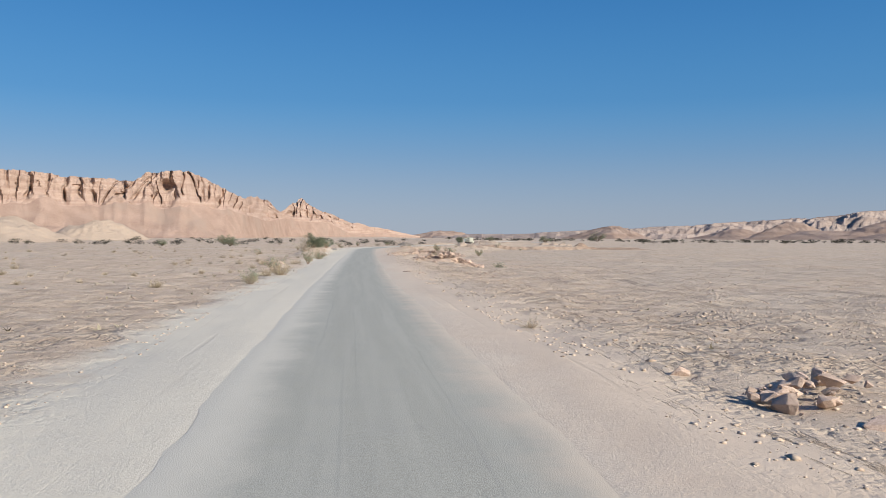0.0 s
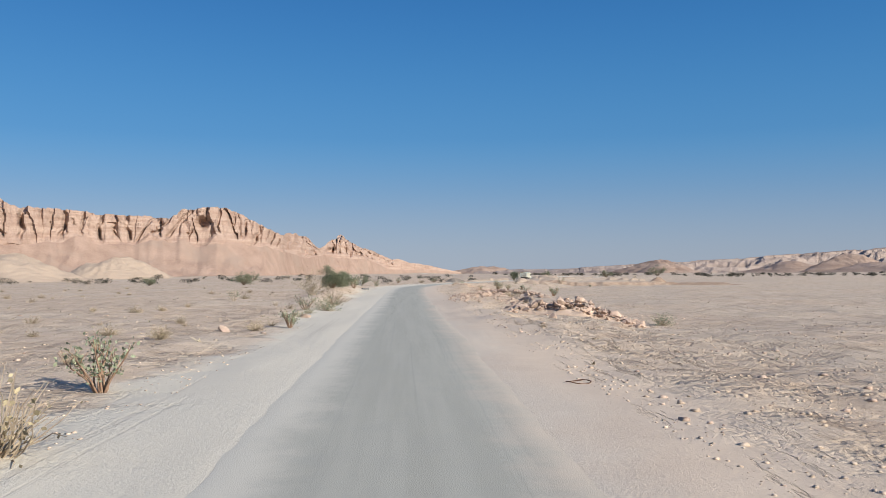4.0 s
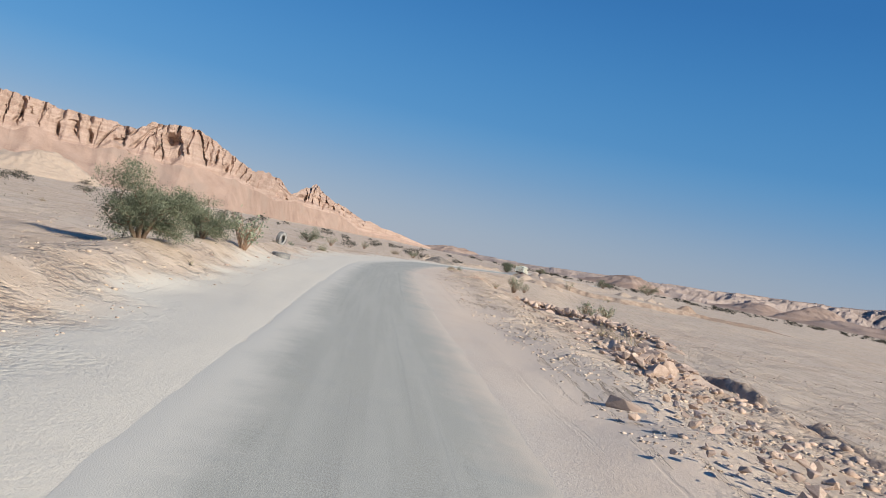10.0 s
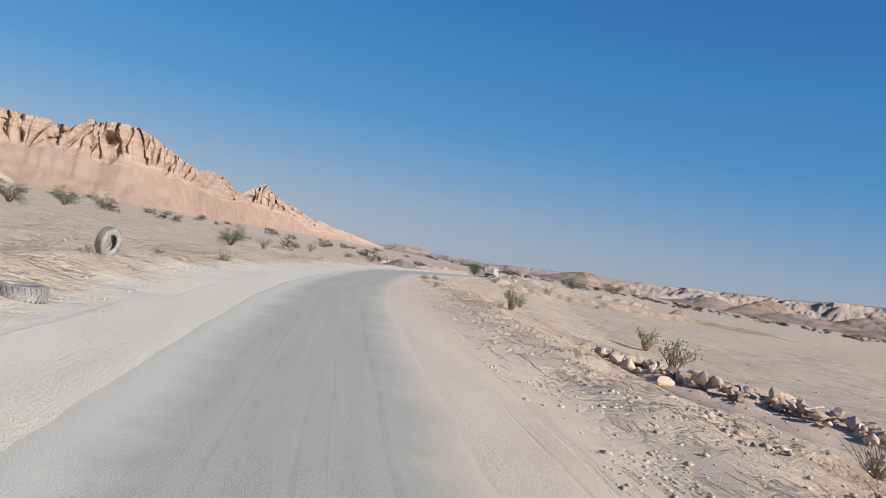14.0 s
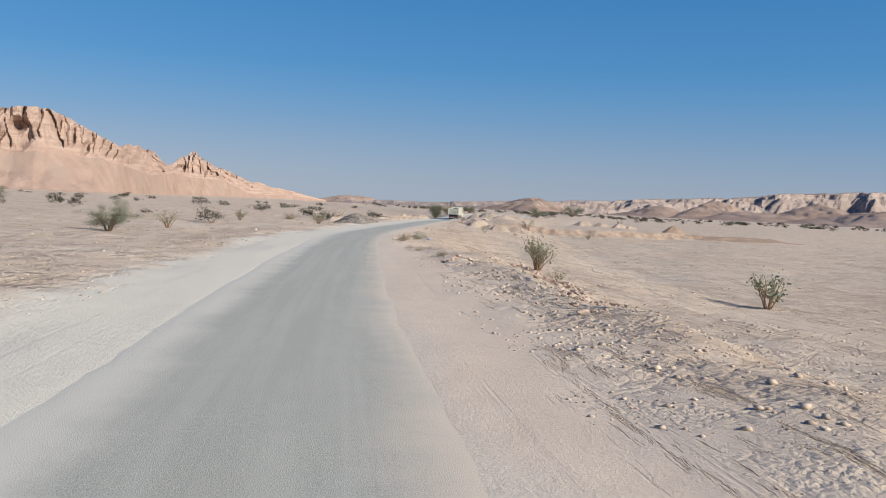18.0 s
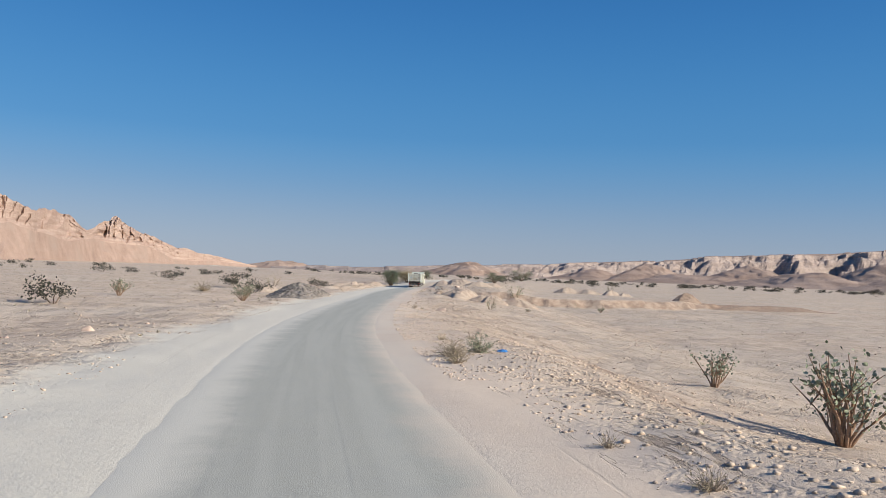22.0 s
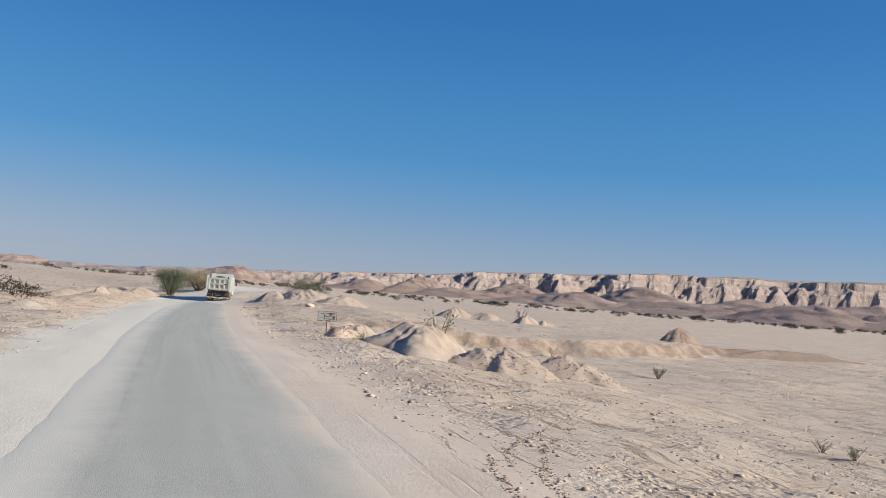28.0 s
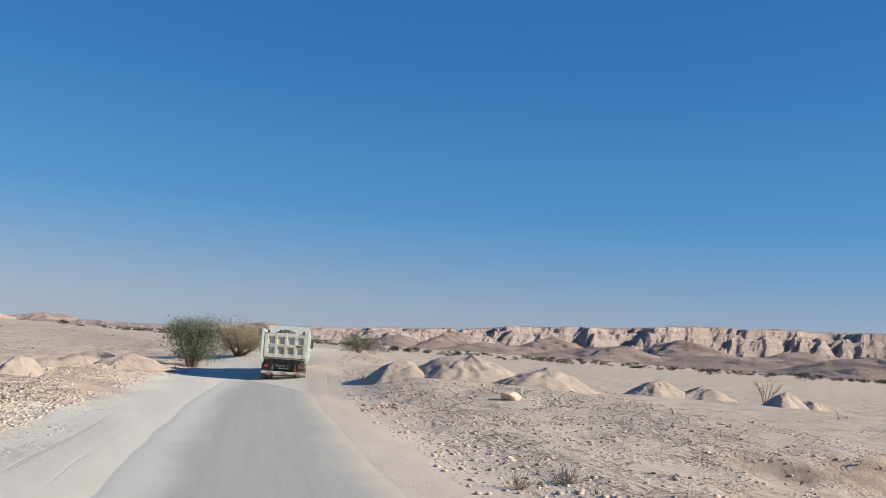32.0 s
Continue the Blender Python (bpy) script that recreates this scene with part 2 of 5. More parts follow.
# ------------------------------------------------------------------ materials
def material(name, low, high, scale=1.0, rough=0.9, fine=6.0, bump_strength=0.3, bump_distance=0.02, metal=0.0, third=None, island=0.0, spec=0.3):
    """Two colours mixed by broad and by fine noise, a third in patches; relief from the fine noise."""
    m = bpy.data.materials.new(name)
    m.use_nodes = True
    n, l = m.node_tree.nodes, m.node_tree.links
    b = n["Principled BSDF"]
    b.inputs["Roughness"].default_value, b.inputs["Metallic"].default_value = rough, metal
    b.inputs["Specular IOR Level"].default_value = spec
    co = n.new("ShaderNodeTexCoord")
    broad, small = n.new("ShaderNodeTexNoise"), n.new("ShaderNodeTexNoise")
    broad.inputs["Scale"].default_value, broad.inputs["Detail"].default_value = scale, 4
    small.inputs["Scale"].default_value, small.inputs["Detail"].default_value = scale * fine, 5
    mixn = n.new("ShaderNodeMath")
    mixn.operation = "ADD"
    add = n.new("ShaderNodeMath")
    add.operation = "MULTIPLY_ADD"
    add.inputs[1].default_value, add.inputs[2].default_value = 1.6, -1.1
    ramp = n.new("ShaderNodeMix")
    ramp.data_type = "RGBA"
    ramp.inputs[6].default_value, ramp.inputs[7].default_value = (*low, 1), (*high, 1)
    l.new(co.outputs["Object"], broad.inputs["Vector"])
    l.new(co.outputs["Object"], small.inputs["Vector"])
    l.new(broad.outputs[0], mixn.inputs[0])
    l.new(small.outputs[0], mixn.inputs[1])
    l.new(mixn.outputs[0], add.inputs[0])
    l.new(add.outputs[0], ramp.inputs[0])
    out = ramp.outputs[2]
    if third:
        patch, cut, mix3 = n.new("ShaderNodeTexNoise"), n.new("ShaderNodeMapRange"), n.new("ShaderNodeMix")
        patch.inputs["Scale"].default_value, patch.inputs["Detail"].default_value = scale * 0.37, 6
        patch.inputs["Roughness"].default_value = 0.65
        cut.inputs[1].default_value, cut.inputs[2].default_value = 0.5, 0.66
        mix3.data_type = "RGBA"
        mix3.inputs[7].default_value = (*third, 1)
        l.new(co.outputs["Object"], patch.inputs["Vector"])
        l.new(patch.outputs[0], cut.inputs[0])
        l.new(cut.outputs[0], mix3.inputs[0])
        l.new(out, mix3.inputs[6])
        out = mix3.outputs[2]
    if island:
        geo, hsv = n.new("ShaderNodeNewGeometry"), n.new("ShaderNodeHueSaturation")
        rng = n.new("ShaderNodeMapRange")
        rng.inputs[3].default_value, rng.inputs[4].default_value = 1 - island, 1 + island
        l.new(geo.outputs["Random Per Island"], rng.inputs[0])
        l.new(rng.outputs[0], hsv.inputs["Value"])
        l.new(out, hsv.inputs["Color"])
        out = hsv.outputs[0]
    l.new(out, b.inputs["Base Color"])
    if bump_strength:
        bp = n.new("ShaderNodeBump")
        bp.inputs["Strength"].default_value, bp.inputs["Distance"].default_value = bump_strength, bump_distance
        l.new(small.outputs[0], bp.inputs["Height"])
        l.new(bp.outputs[0], b.inputs["Normal"])
    return m


class Nodes:
    """Short hand for node trees."""

    def __init__(self, name, rough=0.9, spec=0.25):
        self.mat = bpy.data.materials.new(name)
        self.mat.use_nodes = True
        self.n, self.l = self.mat.node_tree.nodes, self.mat.node_tree.links
        self.out = self.n["Principled BSDF"]
        self.out.inputs["Roughness"].default_value, self.out.inputs["Specular IOR Level"].default_value = rough, spec
        self.co = self.n.new("ShaderNodeTexCoord").outputs["Object"]

    def noise(self, scale, detail=4, rough=0.55, stretch=None, turn=0.0):
        t = self.n.new("ShaderNodeTexNoise")
        t.inputs["Scale"].default_value, t.inputs["Detail"].default_value, t.inputs["Roughness"].default_value = scale, detail, rough
        if stretch:
            m = self.n.new("ShaderNodeMapping")
            m.inputs["Scale"].default_value, m.inputs["Rotation"].default_value = stretch, (0, 0, radians(turn))
            self.l.new(self.co, m.inputs[0])
            self.l.new(m.outputs[0], t.inputs["Vector"])
        else:
            self.l.new(self.co, t.inputs["Vector"])
        return t.outputs[0]

    def cells(self, scale, warp=0.0):
        t = self.n.new("ShaderNodeTexVoronoi")
        t.inputs["Scale"].default_value = scale
        vec = self.co
        if warp:
            w, m = self.n.new("ShaderNodeTexNoise"), self.n.new("ShaderNodeVectorMath")
            w.inputs["Scale"].default_value, w.inputs["Detail"].default_value = scale * 1.7, 3
            m.operation = "MULTIPLY_ADD"
            m.inputs[1].default_value = (warp / scale,) * 3
            self.l.new(self.co, w.inputs["Vector"])
            self.l.new(w.outputs["Color"], m.inputs[0])
            self.l.new(self.co, m.inputs[2])
            vec = m.outputs[0]
        self.l.new(vec, t.inputs["Vector"])
        return t.outputs["Distance"], t.outputs["Color"]

    def along(self, side, scale, stretch, detail=4, rough=0.6):
        """Noise drawn out along the road."""
        sep, com, t = self.n.new("ShaderNodeSeparateXYZ"), self.n.new("ShaderNodeCombineXYZ"), self.n.new("ShaderNodeTexNoise")
        t.inputs["Scale"].default_value, t.inputs["Detail"].default_value, t.inputs["Roughness"].default_value = scale, detail, rough
        self.l.new(self.co, sep.inputs[0])
        self.l.new(side, com.inputs[0])
        self.l.new(self.math("MULTIPLY", sep.outputs[1], stretch), com.inputs[1])
        self.l.new(com.outputs[0], t.inputs["Vector"])
        return t.outputs[0]

    def attr(self, name):
        a = self.n.new("ShaderNodeAttribute")
        a.attribute_name = name
        return a.outputs["Fac"]

    def math(self, op, a, b=0.0, c=0.0):
        m = self.n.new("ShaderNodeMath")
        m.operation = op
        for i, v in enumerate((a, b, c)):
            if isinstance(v, (int, float)):
                m.inputs[i].default_value = v
            else:
                self.l.new(v, m.inputs[i])
        return m.outputs[0]

    def span(self, v, lo, hi, a=0.0, b=1.0):
        m = self.n.new("ShaderNodeMapRange")
        m.interpolation_type = "SMOOTHSTEP"
        for i, x in zip((1, 2, 3, 4), (lo, hi, a, b)):
            m.inputs[i].default_value = x
        self.l.new(v, m.inputs[0])
        return m.outputs[0]

    def mix(self, f, a, b):
        m = self.n.new("ShaderNodeMix")
        m.data_type = "RGBA"
        for i, v in ((0, f), (6, a), (7, b)):
            if isinstance(v, (int, float)):
                m.inputs[i].default_value = v
            elif isinstance(v, tuple):
                m.inputs[i].default_value = (*v, 1)
            else:
                self.l.new(v, m.inputs[i])
        return m.outputs[2]

    def done(self, color, height=None, strength=0.5, distance=0.03):
        self.l.new(color, self.out.inputs["Base Color"])
        if height is not None:
            b = self.n.new("ShaderNodeBump")
            b.inputs["Strength"].default_value, b.inputs["Distance"].default_value = strength, distance
            self.l.new(height, b.inputs["Height"])
            self.l.new(b.outputs[0], self.out.inputs["Normal"])
        return self.mat


def sand_material():
    k = Nodes("sand_and_gravel", 0.95, 0.15)
    side = k.attr("side")
    wide = k.math("ABSOLUTE", side)
    lat = k.math("ADD", k.math("ADD", side, k.math("MULTIPLY_ADD", k.noise(0.4, 6, 0.7), 3.6, -1.8)), k.math("MULTIPLY_ADD", k.noise(0.07, 3), 5.0, -2.5))
    broad, mid, fine = k.noise(0.06, 5, 0.6), k.noise(0.9, 5, 0.65), k.noise(17.0, 5, 0.75)
    base = k.mix(k.span(mid, 0.35, 0.68), (0.545, 0.415, 0.30), (0.655, 0.525, 0.395))
    base = k.mix(k.span(broad, 0.48, 0.62), base, (0.62, 0.505, 0.385))
    # streaks that wind and wheels drew across the flat pan
    pan = k.math("MULTIPLY", k.span(lat, 9.0, 15.0), k.span(k.noise(0.035, 3), 0.42, 0.55))
    base = k.mix(k.math("MULTIPLY", pan, 0.8), base, (0.585, 0.475, 0.36))
    streak = k.noise(1.3, 6, 0.7, (1.0, 0.09, 1.0), -32)
    base = k.mix(k.math("MULTIPLY", k.span(streak, 0.565, 0.64), k.math("MULTIPLY", k.span(wide, 8.0, 13.0), 0.62)), base, (0.34, 0.26, 0.19))
    thin = k.noise(4.0, 5, 0.7, (1.0, 0.05, 1.0), -50)
    base = k.mix(k.math("MULTIPLY", k.span(thin, 0.58, 0.63), k.math("MULTIPLY", k.span(lat, 9.0, 15.0), 0.7)), base, (0.27, 0.22, 0.17))
    # brown patches of fine dry litter away from the road
    litter = k.math("MULTIPLY", k.span(k.noise(0.23, 6, 0.75), 0.54, 0.64), k.math("ADD", k.span(lat, 6.0, 9.0), k.span(lat, -9.0, -6.0, 0.3, 0.0)))
    base = k.mix(k.math("MULTIPLY", litter, 0.42), base, (0.42, 0.325, 0.235))
    calm = k.math("MULTIPLY", k.span(lat, 10.0, 16.0, 1.0, 0.35), k.span(lat, -14.0, -8.0, 0.4, 1.0))
    # clods and crust outside the wheel-swept verge
    rough_zone = k.math("MULTIPLY", k.math("MULTIPLY", k.span(k.noise(0.30, 5, 0.7), 0.46, 0.60), k.span(k.math("ABSOLUTE", lat), 4.6, 6.6)), calm)
    clod, tint = k.cells(3.1, 1.0)
    lump, tint2 = k.cells(9.0, 0.9)
    grit, tint3 = k.cells(30.0, 0.6)
    base = k.mix(k.math("MULTIPLY", k.math("MULTIPLY", k.span(clod, 0.40, 0.62), rough_zone), 0.55), base, (0.38, 0.285, 0.205))
    base = k.mix(k.math("MULTIPLY", k.math("MULTIPLY", k.span(lump, 0.40, 0.62), k.math("MULTIPLY", k.span(k.math("ABSOLUTE", lat), 3.6, 5.2), k.span(k.noise(0.6, 5, 0.7), 0.45, 0.60))), 0.45), base, (0.38, 0.29, 0.21))
    base = k.mix(k.math("MULTIPLY", k.span(grit, 0.14, 0.25, 1.0, 0.0), 0.35), base, k.mix(0.75, tint3, (0.44, 0.35, 0.26)))
    # pale powdery dust beside the asphalt, widest on the lee side
    near = k.math("SUBTRACT", 1.0, k.span(k.math("ABSOLUTE", k.math("ADD", lat, 1.5)), 3.4, 5.2))
    base = k.mix(k.math("MULTIPLY", near, 0.88), base, (0.645, 0.595, 0.485))
    swept = k.math("MAXIMUM", near, k.span(wide, 4.2, 6.5, 1.0, 0.0))
    pinkish = k.math("MULTIPLY", k.span(side, 1.5, 2.6), k.span(k.math("ABSOLUTE", lat), 5.0, 8.0, 1.0, 0.0))
    base = k.mix(k.math("MULTIPLY", pinkish, 0.7), base, (0.645, 0.525, 0.405))
    base = k.mix(k.math("MULTIPLY", k.span(fine, 0.50, 0.64), k.math("MULTIPLY_ADD", swept, -0.28, 0.4)), base, (0.42, 0.325, 0.24))
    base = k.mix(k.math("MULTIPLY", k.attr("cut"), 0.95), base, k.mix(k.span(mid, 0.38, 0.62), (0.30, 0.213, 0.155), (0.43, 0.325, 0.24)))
    # dark specks: gravel and clods with shade painted in; wheel tracks follow the road
    speck = k.math("MULTIPLY", k.span(k.noise(5.0, 6, 0.85), 0.555, 0.63), k.span(k.math("ABSOLUTE", lat), 4.2, 7.5))
    base = k.mix(k.math("MULTIPLY", speck, k.math("MULTIPLY", calm, 0.85)), base, (0.28, 0.205, 0.145))
    track = k.math("MULTIPLY", k.span(k.along(side, 3.0, 0.014, 4, 0.6), 0.57, 0.64), k.math("MULTIPLY", k.span(wide, 2.6, 3.6), k.span(wide, 8.0, 12.0, 1.0, 0.0)))
    base = k.mix(k.math("MULTIPLY", track, 0.12), base, (0.36, 0.28, 0.21))
    furrow = k.math("MULTIPLY", k.span(k.along(side, 2.6, 0.11, 6, 0.75), 0.56, 0.61), k.math("MULTIPLY", k.math("MULTIPLY", k.span(side, 3.6, 5.0), k.span(side, 8.5, 11.5, 1.0, 0.0)), k.span(k.noise(0.12, 4, 0.6), 0.42, 0.56)))
    base = k.mix(k.math("MULTIPLY", furrow, 0.6), base, (0.29, 0.21, 0.15))
    soft = k.math("SUBTRACT", 1.0, k.math("MULTIPLY", swept, 0.65))
    height = k.math("ADD", k.math("MULTIPLY", fine, 0.42), k.math("MULTIPLY", mid, 1.0))
    height = k.math("SUBTRACT", height, k.math("MULTIPLY", k.math("MULTIPLY", clod, rough_zone), 1.35))
    height = k.math("SUBTRACT", height, k.math("MULTIPLY", k.math("MULTIPLY", lump, k.math("MULTIPLY", k.span(k.math("ABSOLUTE", lat), 3.6, 5.4), k.span(k.noise(0.6, 5, 0.7), 0.45, 0.60))), 0.7))
    height = k.math("ADD", height, k.math("MULTIPLY", grit, -0.06))
    height = k.math("SUBTRACT", k.math("MULTIPLY", height, soft), k.math("MULTIPLY", track, 0.05))
    height = k.math("SUBTRACT", height, k.math("MULTIPLY", furrow, 0.8))
    return k.done(base, height, 1.0, 0.09)


def road_material():
    k = Nodes("dusty_asphalt", 0.85, 0.3)
    side = k.attr("side")
    fine, mid = k.noise(55.0, 4, 0.7), k.noise(1.3, 5, 0.65)
    long = k.along(side, 2.2, 0.03, 5, 0.6)
    base = k.mix(k.span(fine, 0.3, 0.7), (0.285, 0.272, 0.222), (0.485, 0.465, 0.385))
    base = k.mix(k.math("MULTIPLY", k.span(long, 0.4, 0.62), 0.45), base, (0.465, 0.445, 0.37))
    base = k.mix(k.math("MULTIPLY", k.span(mid, 0.45, 0.65), 0.25), base, (0.35, 0.338, 0.295))
    seam = k.math("MULTIPLY", k.span(k.along(side, 7.0, 0.003, 2, 0.5), 0.62, 0.68), 0.16)
    base = k.mix(seam, base, (0.22, 0.215, 0.20))
    wob = k.math("MULTIPLY_ADD", k.noise(0.4, 6, 0.7), 1.7, -0.85)
    rim = k.span(k.math("ADD", k.math("SUBTRACT", k.math("ABSOLUTE", side), k.math("MULTIPLY", side, 0.12)), wob), 1.05, 2.25)
    base = k.mix(k.math("MULTIPLY", rim, 0.96), base, k.mix(k.span(side, -1.0, 1.0), (0.60, 0.555, 0.455), (0.585, 0.49, 0.38)))
    chips, _ = k.cells(60.0)
    return k.done(base, k.math("ADD", fine, k.math("MULTIPLY", chips, 1.0)), 0.32, 0.010)


def rock_material(name, dark, mid, light, scale, streak, bump_d):
    """Bedded rock: level beds, upright stains, fine grain."""
    k = Nodes(name, 0.95, 0.15)
    beds = k.noise(scale, 4, 0.6, (0.25, 0.25, 5.0))
    stains = k.noise(scale * 2.2, 5, 0.65, (1.0, 1.0, 0.16))
    grain = k.noise(scale * 14, 6, 0.7)
    base = k.mix(k.span(beds, 0.36, 0.64), mid, light)
    base = k.mix(k.math("MULTIPLY", k.span(stains, 0.5, 0.68), streak), base, dark)
    base = k.mix(k.math("MULTIPLY", k.span(grain, 0.42, 0.72), 0.45), base, dark)
    height = k.math("ADD", k.math("MULTIPLY", beds, 0.7), k.math("ADD", grain, k.math("MULTIPLY", stains, 0.8)))
    return k.done(base, height, 0.9, bump_d)


M_SAND = sand_material()
M_ROAD = road_material()
M_CLIFF = rock_material("sandstone", (0.26, 0.178, 0.138), (0.43, 0.30, 0.235), (0.52, 0.385, 0.305), 0.04, 0.4, 2.5)
M_MESA = rock_material("grey_sandstone", (0.22, 0.175, 0.155), (0.385, 0.30, 0.25), (0.47, 0.375, 0.315), 0.016, 0.45, 6.0)
M_SCREE = material("pink_scree", (0.28, 0.19, 0.145), (0.43, 0.305, 0.235), 0.05, 0.95, 12, 0.9, 1.8, third=(0.345, 0.255, 0.20))
M_HILL = rock_material("brown_scree", (0.21, 0.145, 0.11), (0.33, 0.235, 0.18), (0.41, 0.305, 0.24), 0.02, 0.4, 2.0)


# ------------------------------------------------------------------ mesh helpers
def part(name, bm, mat, parent=None, label="", smooth_faces=False):
    me = bpy.data.meshes.new(name)
    bm.to_mesh(me)
    bm.free()
    if smooth_faces:
        me.polygons.foreach_set("use_smooth", [True] * len(me.polygons))
    me.materials.append(mat)
    ob = new(name, me)
    ob.parent = parent
    if label:
        ob["label"] = label
    return ob


def sheet(name, xs, ys, zs, mat, smooth_faces=True):
    """A grid of points (2-D arrays) as one mesh."""
    r, c = xs.shape
    me = bpy.data.meshes.new(name)
    me.vertices.add(r * c)
    me.vertices.foreach_set("co", np.stack([xs, ys, zs], -1).astype(np.float32).ravel())
    i = np.arange(r * c).reshape(r, c)
    q = np.stack([i[:-1, :-1], i[:-1, 1:], i[1:, 1:], i[1:, :-1]], -1).reshape(-1, 4)
    me.loops.add(q.size)
    me.loops.foreach_set("vertex_index", q.astype(np.int32).ravel())
    me.polygons.add(len(q))
    me.polygons.foreach_set("loop_start", np.arange(0, q.size, 4, dtype=np.int32))
    me.polygons.foreach_set("use_smooth", np.full(len(q), smooth_faces))
    me.update(calc_edges=True)
    me.materials.append(mat)
    return new(name, me)


def set_float(ob, name, values):
    at = ob.data.attributes.new(name, "FLOAT", "POINT")
    at.data.foreach_set("value", np.asarray(values, np.float32).ravel())


# ------------------------------------------------------------------ ground and road
gy = np.concatenate([-np.geomspace(400, 6, 24), np.arange(-5, 412, 0.46), 412 + np.geomspace(0.6, 4300, 110)])
gl = np.concatenate([-13 - np.geomspace(4200, 0.35, 80), np.arange(-13, 26, 0.28), np.arange(26, 60, 0.9), 60 + np.geomspace(1.0, 4200, 70)])
GL, GY = np.meshgrid(gl, gy)
GX = line_x(np.clip(GY, -400, 520)) * np.clip(1 - (GY - 520) / 3000, 0, 1) + GL
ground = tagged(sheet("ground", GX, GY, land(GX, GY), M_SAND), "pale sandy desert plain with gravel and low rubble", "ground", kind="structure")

set_float(ground, "side", GL)
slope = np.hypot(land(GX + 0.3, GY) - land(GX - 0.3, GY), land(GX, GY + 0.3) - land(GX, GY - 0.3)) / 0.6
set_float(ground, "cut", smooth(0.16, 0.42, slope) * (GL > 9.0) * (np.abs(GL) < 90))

ry = np.arange(-60, 520, 0.4)
rl = np.linspace(-1, 1, 25)
RL, RY = np.meshgrid(rl, ry)
edge = ROAD + 0.06 * fbm(RY / 5.0, np.sign(RL) * 7, 31, 2) + 0.05 * fbm(RY / 0.8, np.sign(RL) * 7, 33, 3)
hd = np.arctan(np.gradient(line_x(ry), ry))[:, None]
RX = line_x(RY) + RL * edge * np.cos(hd)
RYY = RY - RL * edge * np.sin(hd)
RZ = rise(RY) + 0.008 + 0.02 * (1 - RL**2) + 0.0015 * fbm(RY / 2.5, RL * 2, 36, 2) - 0.012 * (np.abs(RL) > 0.99)
road = tagged(sheet("road", RX, RYY, RZ, M_ROAD), "grey dust-covered single-lane asphalt road", "road", kind="structure")
set_float(road, "side", RL * ROAD)


